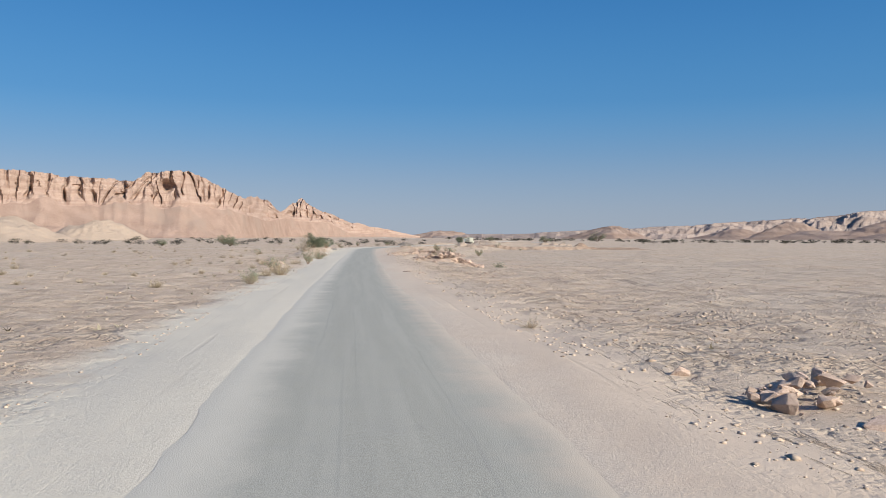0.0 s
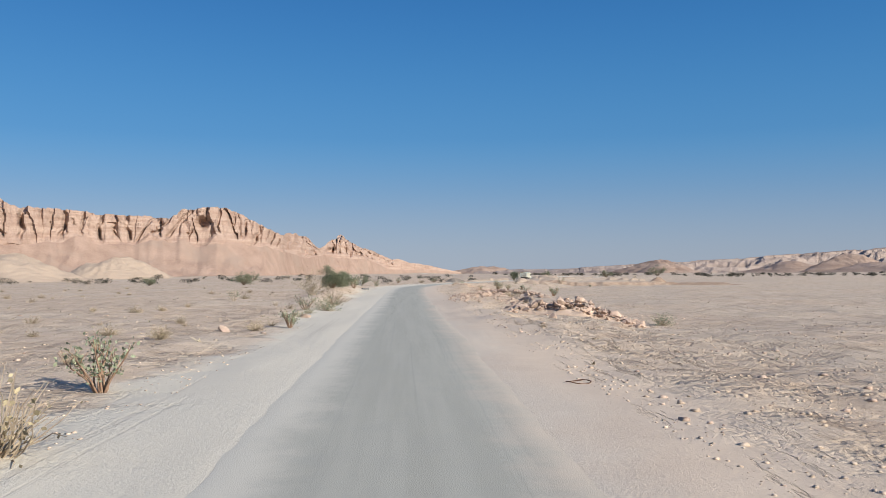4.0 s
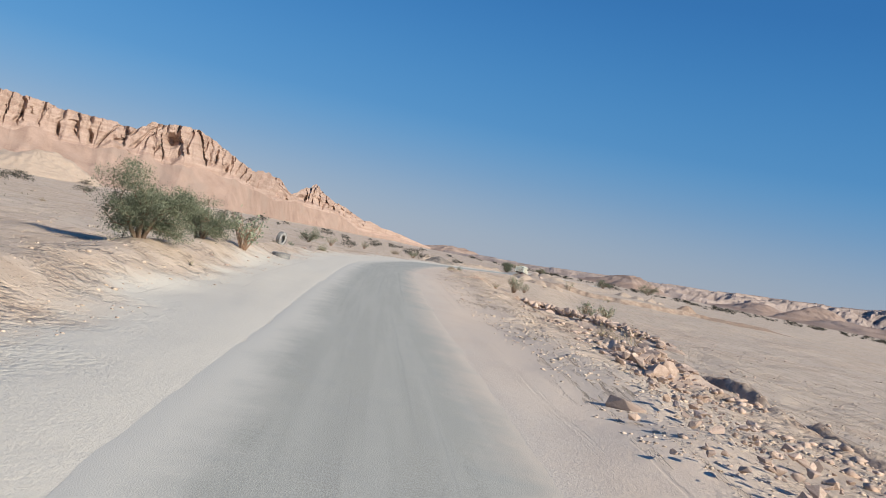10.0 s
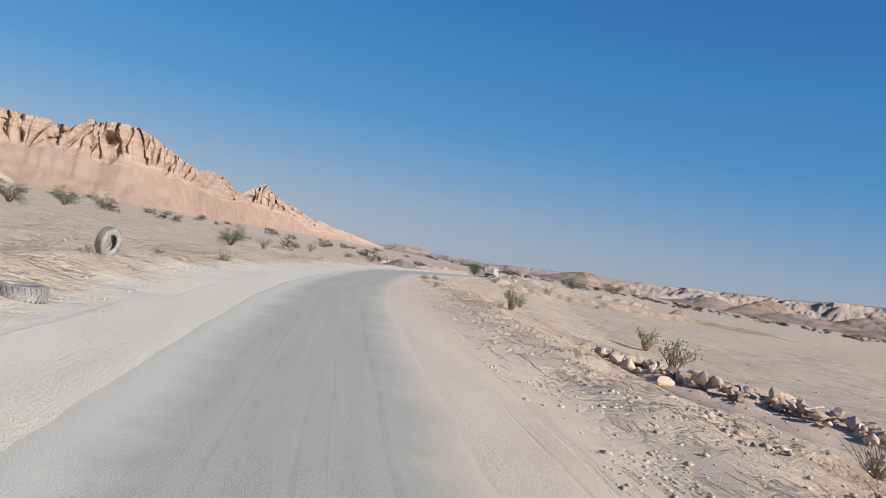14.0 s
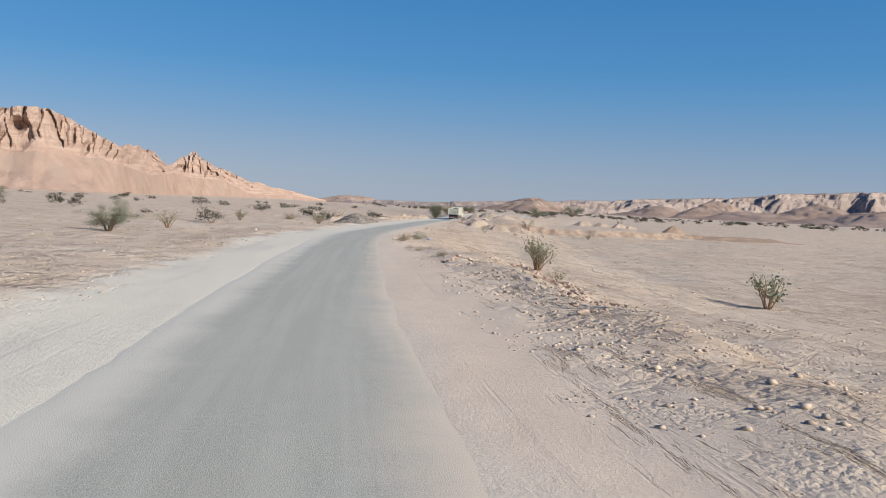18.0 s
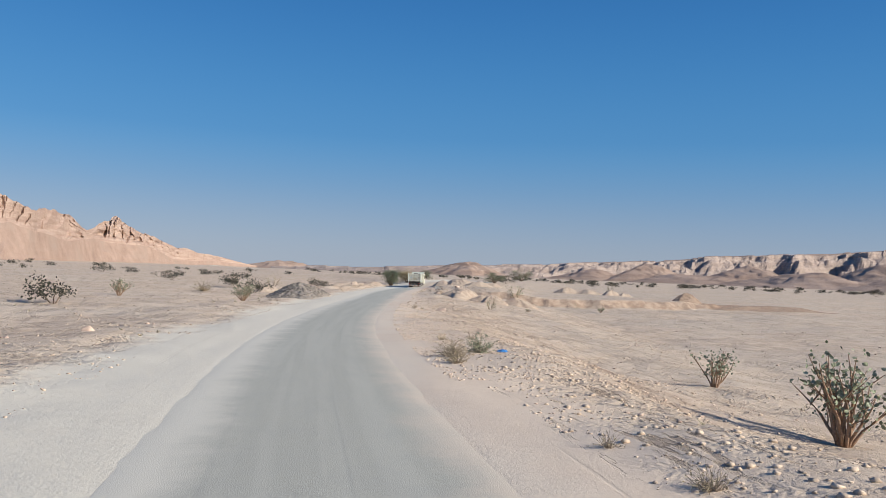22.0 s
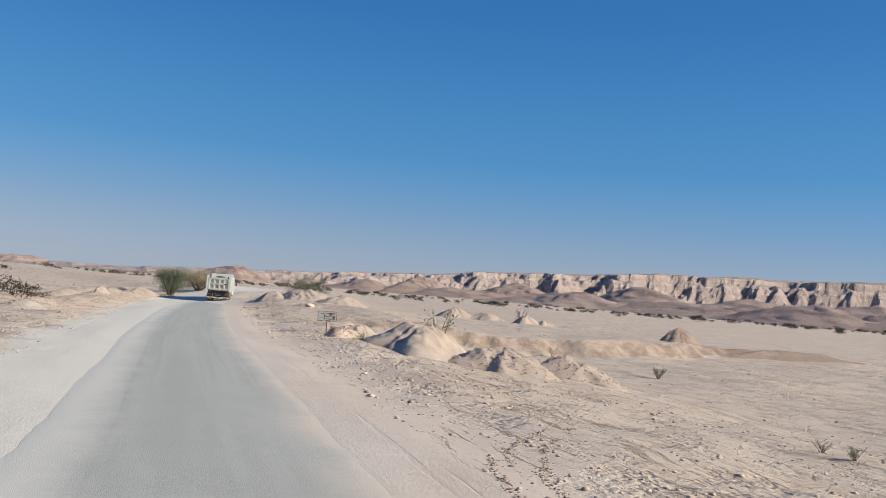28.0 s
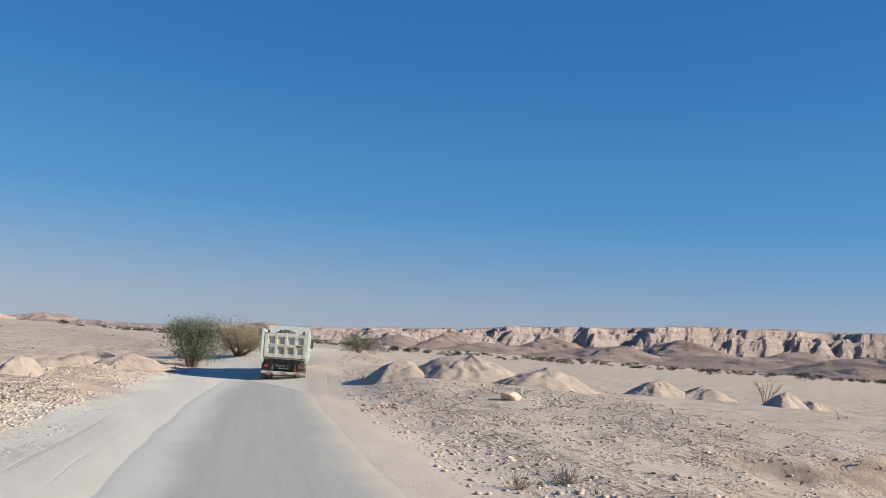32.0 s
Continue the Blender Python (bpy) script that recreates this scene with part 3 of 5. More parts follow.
# ------------------------------------------------------------------ far cliffs and hills
def ridge(name, rows, eye, step, mat, scree, seed, groove, run=1.5, plateau=300.0, steep=0.10, base=-1.0, clefts=(), cave=None):
    """A wall of rock seen round eye. rows: bearing, distance, top and foot of the bare rock in degrees above the eye."""
    az, dist, top, foot = np.array(rows, float).T
    n = int(np.radians(az[-1] - az[0]) * dist.mean() / step)
    a = np.linspace(az[0], az[-1], n)
    d = np.interp(a, az, dist)
    s = np.radians(a) * dist.mean()
    zt = eye[2] + d * np.tan(np.radians(np.interp(a, az, top)))
    zf = eye[2] + d * np.tan(np.radians(np.interp(a, az, foot)))
    h = zt - zf
    zt = zt + 0.035 * h * np.round(1.5 * fbm(s / (1.6 * groove), s * 0, seed, 3)) + 0.022 * h * fbm(s / 9, s * 0, seed + 1, 3)
    zt = zt + smooth(-10.0, -8.0, a) * h * (0.07 * fbm(s / 18, s * 0, seed + 31, 3) + 0.05 * np.round(2 * fbm(s / 30, s * 0, seed + 32, 2)))
    zeven = zf.copy()
    zf = zf + 0.16 * h * fbm(s / (1.3 * groove), s * 0 + 5, seed + 2, 3)
    v_t, v_c = np.linspace(0, 1, 22), np.linspace(0, 1, 34)[1:]
    xs, zs = [], []
    talus = run * np.maximum(zeven - base, 1)
    for v in v_t:
        gully = fbm(s / groove, v * 1.2 + 0 * s, seed + 3, 4)
        r = d - (1 - v) * talus * (1 + 0.05 * gully) - 0.03 * h * gully * v
        z = base + (zf - base) * (v ** 1.25) + 0.045 * h * fbm(s / 20, v * 7 + 0 * s, seed + 5, 4) * math.sin(math.pi * v)
        xs.append(r), zs.append(z)
    col = np.abs(fbm(s / groove, 0 * s, seed + 7, 3))
    scallop = np.abs(fbm(s / (0.9 * groove), 0 * s + 3, seed + 17, 2))
    zf = zf + 0.22 * h * (scallop - 0.25)
    far_end = smooth(-9.0, -7.5, a)
    for v in v_c:
        warp = s + 22 * fbm(s / 60, v * 0.4 + 0 * s, seed + 16, 4)
        butt = 0.15 * (warp / (1.15 * groove) % 1) * (0.3 + 1.1 * np.abs(vnoise(np.floor(warp / (1.15 * groove)) * 1.7, 0 * s, seed + 18))) + 0.26 * far_end * (warp / (0.5 * groove) % 1)
        crack = np.clip(0.13 - np.abs(vnoise((s + 0.25 * h * v + 4 * vnoise(s / 9, v * 4 + 0 * s, seed + 15)) / (0.8 * groove), 0 * s, seed + 9)), 0, 1) / 0.13
        ledge = 0.06 * h * np.round(4 * v) / 4 + 0.05 * h * v
        wob = 0.07 * h * fbm(s / (0.55 * groove), v * 2 + 0 * s, seed + 8, 4)
        bay = 0.26 * h * np.abs(fbm(s / (2.4 * groove), v * 0.5 + 0 * s, seed + 10, 2)) * (0.6 + 0.4 * v)
        r = d + steep * h * v + ledge + wob + bay + h * butt * smooth(0.0, 0.2, v) - 0.06 * h * (1 - col) + 0.16 * h * crack * smooth(0, 0.15, v) * (vnoise(s / (3 * groove), v * 2, seed + 12) > -0.1)
        for at_az, slant, w, deep in clefts:
            off = np.radians(a - at_az) * d - slant * h * (v - 0.5) + 2.5 * vnoise(v * 5 + 0 * s, 0 * s, int(at_az * 10) + 999)
            r = r + deep * np.clip(1.5 - np.abs(off / (0.62 * w)), 0, 1) * float(0.55 + 0.45 * vnoise(v * 3.1, at_az, 77))  * float(smooth(0.03, 0.25, v))
        if cave:
            zz = zf + (zt - zf) * v
            r = r + cave[3] * np.clip(1.6 - np.hypot(np.radians(a - cave[0]) * d, zz - cave[1]) / cave[2], 0, 1)
        xs.append(r), zs.append(zf + (zt - zf) * v)
    for back in (0.02, 0.1, 0.4, 1.0):
        xs.append(xs[21 + 33] + back * plateau), zs.append(zt + 0.02 * h * vnoise(s / 20, back * 5 + 0 * s, seed) - 0.25 * h * back)
    R, Z = np.array(xs), np.array(zs)
    A = np.radians(a)[None, :]
    ob = sheet(name, eye[0] + R * np.sin(A), eye[1] + R * np.cos(A), Z, mat, False)
    ob.data.materials.append(scree)
    ob.data.polygons.foreach_set("material_index", np.repeat((np.arange(len(R) - 1) < 21).astype(np.int32), R.shape[1] - 1))
    ob.data.polygons.foreach_set("use_smooth", np.repeat(np.arange(len(R) - 1) < 20, R.shape[1] - 1))
    return ob


# bearing, distance, top, foot of the bare rock
CLIFF = [(-60, 870, 6.5, 2.6), (-45, 940, 6.0, 2.5), (-34, 1030, 5.6, 2.3), (-26.5, 1100, 5.2, 2.1), (-24.2, 1120, 5.1, 2.0), (-23, 1130, 4.25, 2.1), (-19, 1170, 3.95, 2.2), (-16, 1190, 3.8, 2.1),
         (-14, 1200, 3.65, 2.0), (-13.2, 1210, 4.2, 2.0), (-11, 1220, 4.35, 2.1), (-9.4, 1260, 4.05, 2.2), (-8, 1290, 3.1, 1.9), (-7.0, 1340, 2.5, 1.45), (-6.4, 1420, 2.8, 1.45), (-5.4, 1570, 2.7, 1.25), (-4.95, 1640, 2.1, 1.2),
         (-4.5, 1720, 1.75, 1.15), (-4.15, 1790, 2.0, 1.2), (-3.7, 1850, 2.45, 1.2), (-3.1, 1900, 2.8, 1.15), (-2.5, 1960, 2.5, 1.1), (-2.15, 1990, 2.15, 1.05), (-1.4, 2060, 1.75, 0.9), (-0.6, 2160, 1.4, 0.65), (0.3, 2290, 1.0, 0.3), (2.5, 2600, 0.65, 0.3), (4.2, 2850, 0.25, 0.15), (5, 2980, 0.1, 0.05)]
# bearing, slant, half width and depth of the great cracks
CLEFTS = [(-27.5, 0.1, 3.7, 17), (-25.2, 0.2, 3.1, 15), (-22.4, 0.1, 4.0, 20), (-21.3, 0.0, 2.2, 10), (-20.1, 0.05, 3.5, 20), (-19.0, 0.1, 2.2, 10), (-18.05, 0.0, 3.0, 16), (-17.2, 0.1, 2.2, 10), (-16.4, 0.0, 3.5, 19), (-15.4, 0.6, 2.5, 11), (-14.5, 0.8, 3.2, 16), (-13.6, 0.9, 4.2, 20),
          (-12.6, 0.3, 2.7, 11), (-10.9, 0.1, 2.5, 11), (-10.0, 0.2, 2.2, 9), (-9.2, 0.1, 2.7, 11), (-8.5, 0.2, 4.5, 19), (-7.6, 0.2, 2.7, 12), (-6.6, 0.3, 6.2, 27), (-6.0, 0.3, 7.4, 35), (-5.45, 0.3, 7.4, 35), (-4.8, 0.2, 6.2, 30), (-3.75, 0.5, 14.9, 50), (-3.0, 0.3, 7.4, 32), (-2.5, 0.3, 12.4, 45), (-1.8, 0.2, 9.9, 37), (-1.3, 0.2, 7.4, 30), (-0.7, 0.2, 9.9, 35), (0.2, 0.2, 9.9, 30)]
tagged(ridge("sandstone_cliff", CLIFF, (0, 15, 2.5), 1.8, M_CLIFF, M_SCREE, 40, 32.0, plateau=310, clefts=CLEFTS, cave=(-11.95, 73.8, 6.8, 20.0)), "long pinkish sandstone cliff with vertical cracks above scree", "cliff", kind="structure")
MESA = [(6, 2170, 0.15, 0), (13, 2210, 0.4, 0), (17, 2230, 0.6, 0), (20, 2290, 0.78, 0), (24, 2360, 0.9, 0), (28, 2460, 1.15, 0), (32, 2540, 1.5, 0), (35, 2630, 1.75, 0), (38, 2730, 1.98, 0),
        (41, 2840, 2.2, 0), (43, 2910, 2.3, 0), (46, 3040, 2.5, 0), (50, 3250, 2.68, 0), (56, 3600, 2.8, 0), (62, 3910, 2.85, 0), (72, 4220, 2.8, 0), (90, 4460, 2.6, 0), (120, 4460, 2.3, 0)]


def mesa(name, rows, eye, mat, seed, label):
    """A worn tableland: a flat top, a steep fluted wall and long spurs running out below it."""
    az, dist, top, _ = np.array(rows, float).T
    n = int(np.radians(az[-1] - az[0]) * dist.mean() / 5.0)
    a = np.linspace(az[0], az[-1], n)
    deep = np.linspace(-380, 330, 124)
    A, Q = np.meshgrid(a, deep)
    D, T = np.interp(A, az, dist), np.interp(A, az, top)
    S = np.radians(A) * dist.mean()
    ridged = lambda k, sd, o: 1 - np.abs(fbm(S / k, Q / k, sd, o))
    warp = 130 * (ridged(330, seed, 2) - 0.6) + 48 * (ridged(150, seed + 3, 4) - 0.6) + 16 * fbm(S / 40, Q / 110, seed + 5, 4)
    t = (Q + warp + 190) / 330 + 0.05 * fbm(S / 60, Q / 60, seed + 13, 3)
    low = np.clip(t / 0.62, 0, 1)
    wall = smooth(0.52, 0.77, t) * 0.66 + smooth(0.80, 0.86, t) * 0.34
    ztop = eye[2] + D * np.tan(np.radians(T)) + 2.0 * np.round(1.5 * fbm(S / 160, Q * 0, seed + 7, 3))
    share = 0.52 * low ** 1.2 + 0.48 * wall
    z = -2.0 + (ztop + 2.0) * share
    z = z + ztop * 0.22 * (ridged(60, seed + 9, 4) - 0.62) * np.sin(np.pi * np.clip(t / 0.88, 0, 1)) ** 0.7
    z = z + 0.07 * ztop * smooth(0.90, 1.30, t)
    R = D + Q
    ob = sheet(name, eye[0] + R * np.sin(np.radians(A)), eye[1] + R * np.cos(np.radians(A)), z, mat, False)
    ob.data.materials.append(M_HILL)
    cap = (t[:-1, :-1] > 0.87).astype(np.int32)
    ob.data.polygons.foreach_set("material_index", cap.ravel())
    return tagged(ob, label, "mesa", kind="structure")


mesa("sandstone_mesa", MESA, (19, 254, 2.2), M_MESA, 70, "long flat-topped greyish sandstone mesa with eroded gullies")


def hill(name, az, dist, top, wide, seed, mat, label):
    """A lone scree hill: bearing, distance, top in degrees, half width in metres."""
    ex, ey, ez = 18.6, 254.0, 2.2
    cx, cy = ex + dist * math.sin(radians(az)), ey + dist * math.cos(radians(az))
    h = ez + dist * math.tan(radians(top)) * 1.08 + 1.0
    a, r = np.meshgrid(np.linspace(0, 2 * np.pi, 97), np.concatenate([np.linspace(0, 1, 40), [1.05]]))
    rr = wide * r * (1 + 0.22 * fbm(np.cos(a) * 1.2 + seed, np.sin(a) * 1.2, seed, 3))
    u, v = rr * np.cos(a) / wide, rr * np.sin(a) / wide
    wobble = fbm(u * 2.2 + 5 * seed, v * 2.2, seed, 4)
    fall = (0.25 * (1 - np.clip(r, 0, 1)) + 0.75 * (0.5 + 0.5 * np.cos(np.pi * np.clip(r, 0, 1))))
    z = -1.0 + h * fall * (1 + 0.20 * wobble) + 0.14 * h * (0.45 - np.abs(fbm(u * 4 + 0.6 * wobble, v * 4, seed + 9, 3))) * np.sin(np.pi * np.clip(r, 0, 1)) - 6 * (r > 1.01)
    across = Vector((math.cos(radians(az)), -math.sin(radians(az))))
    u, v = rr * np.cos(a) * 1.35, rr * np.sin(a)
    return tagged(sheet(name, cx + u * across.x - v * across.y, cy + u * across.y + v * across.x, z, mat, True), label, "hill", kind="structure")


for n, (az, dist, top, wide) in enumerate([(6.6, 2980, 0.52, 118), (12.5, 2850, 0.25, 186), (16.0, 2360, 0.42, 186), (19.6, 2030, 0.86, 105), (24.0, 2600, 0.45, 198), (28.5, 2230, 0.62, 136), (32.2, 2110, 1.0, 109), (35.4, 1860, 0.72, 136), (38.6, 1980, 1.0, 124), (42.4, 1740, 0.78, 149),
                                           (46.6, 1800, 1.32, 149), (50.0, 1550, 0.95, 149), (53.5, 1610, 1.35, 155), (57.0, 1360, 1.2, 149), (60.5, 1430, 1.5, 174), (66.0, 1360, 1.4, 186), (74.0, 1490, 1.3, 248)]):
    hill("brown_hill", az, dist, top, wide, 100 + n, M_HILL, "low brown scree hill at the foot of the mesa")


# ------------------------------------------------------------------ builders for loose things
def mesh_np(name, verts, faces, mats, smooth_faces=False, index=None):
    """An object from arrays: verts (n, 3) and a list of index rows."""
    me = bpy.data.meshes.new(name)
    me.from_pydata([tuple(v) for v in np.asarray(verts).tolist()], [], [tuple(f) for f in faces])
    for m in mats if isinstance(mats, (list, tuple)) else [mats]:
        me.materials.append(m)
    if smooth_faces:
        me.polygons.foreach_set("use_smooth", [True] * len(me.polygons))
    return me


def tubes(lines, sides=5):
    """Tapered tubes. lines: (points, first radius, last radius)."""
    verts, faces = [], []
    for pts, r0, r1 in lines:
        pts = [Vector(p) for p in pts]
        base = len(verts)
        for i, p in enumerate(pts):
            way = (pts[min(i + 1, len(pts) - 1)] - pts[max(i - 1, 0)]).normalized()
            u = way.orthogonal().normalized()
            w = way.cross(u)
            r = r0 + (r1 - r0) * i / (len(pts) - 1)
            for k in range(sides):
                a = 2 * math.pi * k / sides
                verts.append(p + u * r * math.cos(a) + w * r * math.sin(a))
        for i in range(len(pts) - 1):
            for k in range(sides):
                a, b = base + i * sides + k, base + i * sides + (k + 1) % sides
                faces.append((a, b, b + sides, a + sides))
        faces.append(tuple(range(base, base + sides))[::-1])
        faces.append(tuple(range(base + (len(pts) - 1) * sides, base + len(pts) * sides)))
    return verts, faces


def blades(places, sizes, rng, up=0.3, long=1.6, broad=True):
    """Small leaves at the given places."""
    verts, faces = [], []
    for p, size in zip(places, sizes):
        way = Vector((rng.gauss(0, 1), rng.gauss(0, 1), rng.gauss(up, 0.8))).normalized()
        u = way.orthogonal().normalized()
        u.rotate(Matrix.Rotation(rng.uniform(0, 6.3), 3, way))
        n = way.cross(u) * 0.12 * size
        p = Vector(p)
        L, w = way * size * long, u * size * 0.5
        b = len(verts)
        if broad:
            verts += [p, p + L * 0.35 + w + n, p + L * 0.75 + w * 0.8 + n, p + L, p + L * 0.75 - w * 0.8 + n, p + L * 0.35 - w + n]
            faces += [(b, b + 1, b + 2, b + 3), (b, b + 3, b + 4, b + 5)]
        else:
            verts += [p, p + L * 0.5 + w, p + L, p + L * 0.5 - w]
            faces += [(b, b + 1, b + 2, b + 3)]
    return verts, faces


def crooked(p, way, length, steps, rng, wander=0.25, lift=0.0):
    pts, p, way = [Vector(p)], Vector(p), Vector(way).normalized()
    for _ in range(steps):
        way = (way + Vector((rng.gauss(0, wander), rng.gauss(0, wander), rng.gauss(lift, wander)))).normalized()
        p = p + way * length / steps
        pts.append(p.copy())
    return pts


def thing(name, label, category, group=""):
    return tagged(new(name), label, category, group)


def add(name, mesh, parent, label=""):
    ob = new(name, mesh)
    ob.parent = parent
    if label:
        ob["label"] = label
    return ob


def put(proto, x, y, size=1.0, turn=0.0, sink=0.0, tilt=(0, 0)):
    m = pose(x, y, ground_at(x, y) - sink, tilt[0], tilt[1], turn) @ Matrix.Diagonal((size, size, size, 1))
    return m


# ------------------------------------------------------------------ materials of the things
M_STONE = material("pale_limestone", (0.37, 0.26, 0.195), (0.62, 0.475, 0.37), 2.6, 0.95, 7, 0.6, 0.03, third=(0.49, 0.355, 0.27), island=0.24)
M_GRAVEL = material("pale_gravel", (0.45, 0.34, 0.25), (0.66, 0.525, 0.405), 3.0, 0.95, 6, 0.5, 0.02, island=0.25)
M_CLOD = material("crusty_earth", (0.42, 0.32, 0.235), (0.60, 0.475, 0.355), 3.0, 0.95, 6, 0.5, 0.02, island=0.2)
M_SPOIL = material("dug_sand", (0.33, 0.255, 0.19), (0.49, 0.39, 0.30), 2.0, 0.95, 22, 0.35, 0.02, third=(0.42, 0.315, 0.235))
M_BED = material("reddish_sandy_earth", (0.45, 0.33, 0.245), (0.60, 0.47, 0.36), 2.0, 0.95, 14, 0.6, 0.05, third=(0.52, 0.38, 0.28))
M_BROWN = material("brown_bank_earth", (0.24, 0.165, 0.115), (0.42, 0.31, 0.225), 1.2, 0.95, 12, 0.8, 0.12, third=(0.33, 0.225, 0.155))
M_GREY = material("grey_rubble", (0.16, 0.14, 0.12), (0.36, 0.31, 0.265), 1.5, 0.95, 9, 1.0, 0.1, third=(0.42, 0.36, 0.30))
M_BARK = material("grey_brown_bark", (0.10, 0.065, 0.04), (0.24, 0.165, 0.11), 9, 0.9, 5, 0.5, 0.01)
M_STEM = material("reddish_brown_stem", (0.20, 0.115, 0.07), (0.38, 0.26, 0.175), 9, 0.85, 5, 0.4, 0.005)
M_TWIG = material("dry_grey_twigs", (0.28, 0.215, 0.15), (0.46, 0.375, 0.27), 7, 0.9, 5, 0.3, 0.004)
M_TUFT = material("dry_olive_grass", (0.22, 0.19, 0.125), (0.42, 0.365, 0.255), 0.4, 0.9, 6, 0.0, island=0.35)
M_LEAF = material("grey_green_leaf", (0.15, 0.175, 0.105), (0.33, 0.35, 0.23), 5, 0.6, 4, 0.0, island=0.35)
M_ACACIA = material("dusty_acacia_leaf", (0.095, 0.11, 0.065), (0.215, 0.23, 0.145), 2.2, 0.7, 4, 0.0, island=0.35)
M_PALE_TWIG = material("pale_dead_wood", (0.36, 0.29, 0.21), (0.56, 0.47, 0.36), 7, 0.9, 5, 0.3, 0.004)
M_DRY = material("dry_straw_leaf", (0.26, 0.21, 0.12), (0.42, 0.35, 0.22), 5, 0.85, 4, 0.0, island=0.3)
M_SCRUB = material("dark_scrub_leaf", (0.032, 0.03, 0.02), (0.07, 0.064, 0.042), 1.0, 0.8, 4, 0.0, island=0.3)
M_TYRE = material("dusty_black_rubber", (0.05, 0.048, 0.045), (0.22, 0.20, 0.175), 3.0, 0.85, 8, 0.4, 0.01)
M_OLD_TYRE = material("sun_bleached_rubber", (0.15, 0.145, 0.135), (0.36, 0.345, 0.315), 3.0, 0.9, 8, 0.4, 0.01)
M_CREAM = material("worn_cream_paint", (0.44, 0.425, 0.345), (0.61, 0.595, 0.50), 2.6, 0.6, 8, 0.2, 0.01, third=(0.40, 0.34, 0.245))
M_PALE = material("faded_green_white_paint", (0.58, 0.62, 0.54), (0.74, 0.76, 0.68), 2.0, 0.55, 8, 0.15, 0.01)
M_DARK = material("grimy_dark_steel", (0.035, 0.031, 0.028), (0.15, 0.13, 0.11), 4.0, 0.75, 8, 0.3, 0.01)
M_WHITE = material("chipped_white_paint", (0.36, 0.34, 0.30), (0.60, 0.57, 0.52), 3.0, 0.5, 8, 0.15, 0.005, third=(0.34, 0.27, 0.21))
M_FADED = material("faded_red_paint", (0.30, 0.13, 0.10), (0.44, 0.24, 0.19), 6.0, 0.7, 5, 0.0)
M_RED = material("red_lamp_lens", (0.42, 0.03, 0.02), (0.60, 0.06, 0.04), 6.0, 0.3, 5, 0.0)
M_BLUE = material("faded_blue_paint", (0.22, 0.36, 0.46), (0.36, 0.50, 0.58), 4.0, 0.6, 5, 0.0)
M_RUST = material("rusty_steel", (0.09, 0.045, 0.025), (0.20, 0.11, 0.065), 9.0, 0.8, 5, 0.3, 0.004)
M_BOARD = material("weathered_grey_board", (0.34, 0.33, 0.30), (0.52, 0.50, 0.46), 5.0, 0.8, 6, 0.3, 0.004)
M_BLACK = material("black_sign_paint", (0.015, 0.015, 0.015), (0.05, 0.05, 0.045), 6.0, 0.6, 5, 0.0)
M_LOAD = material("dark_rubble_load", (0.05, 0.045, 0.04), (0.16, 0.14, 0.12), 2.0, 0.95, 6, 0.8, 0.06)
M_GLASS = bpy.data.materials.new("dark_glass")
M_GLASS.use_nodes = True
M_GLASS.node_tree.nodes["Principled BSDF"].inputs["Base Color"].default_value = (0.02, 0.025, 0.03, 1)
M_GLASS.node_tree.nodes["Principled BSDF"].inputs["Roughness"].default_value = 0.06
M_BAG = material("blue_plastic", (0.03, 0.16, 0.42), (0.08, 0.28, 0.58), 8.0, 0.35, 5, 0.1, 0.01)


# ------------------------------------------------------------------ stones
def stone_mesh(seed, points=15, flat=0.75):
    """An angular broken stone: the hull of a few points, its edges a little worn."""
    rng = random.Random(seed)
    bm = bmesh.new()
    for _ in range(points):
        v = Vector((rng.gauss(0, 1), rng.gauss(0, 1), rng.gauss(0, 1))).normalized() * rng.uniform(0.33, 0.58)
        bm.verts.new((v.x * 1.2, v.y, v.z * flat))
    made = bmesh.ops.convex_hull(bm, input=bm.verts[:])
    bmesh.ops.delete(bm, geom=[e for e in made["geom_interior"] if isinstance(e, bmesh.types.BMVert)], context="VERTS")
    bmesh.ops.bevel(bm, geom=bm.edges[:], offset=0.018, segments=1, affect="EDGES")
    me = bpy.data.meshes.new("stone")
    bm.to_mesh(me)
    bm.free()
    me.materials.append(M_STONE)
    return me


STONES = [stone_mesh(s, 13) for s in range(14)]
BIG_STONES = [stone_mesh(50 + s, 17, 0.85) for s in range(8)]


def lay_stone(name, x, y, size, rng, parent=None, lift=None, big=False):
    ob = new(name, rng.choice(BIG_STONES if big else STONES))
    z = (ground_at(x, y) if lift is None else lift) + size * 0.05
    ob.matrix_basis = pose(x, y, z, rng.uniform(-25, 25), rng.uniform(-25, 25), rng.uniform(0, 360)) @ Matrix.Diagonal((size * rng.uniform(0.8, 1.25), size * rng.uniform(0.75, 1.1), size * rng.uniform(0.7, 1.1), 1))
    ob.parent = parent
    return ob


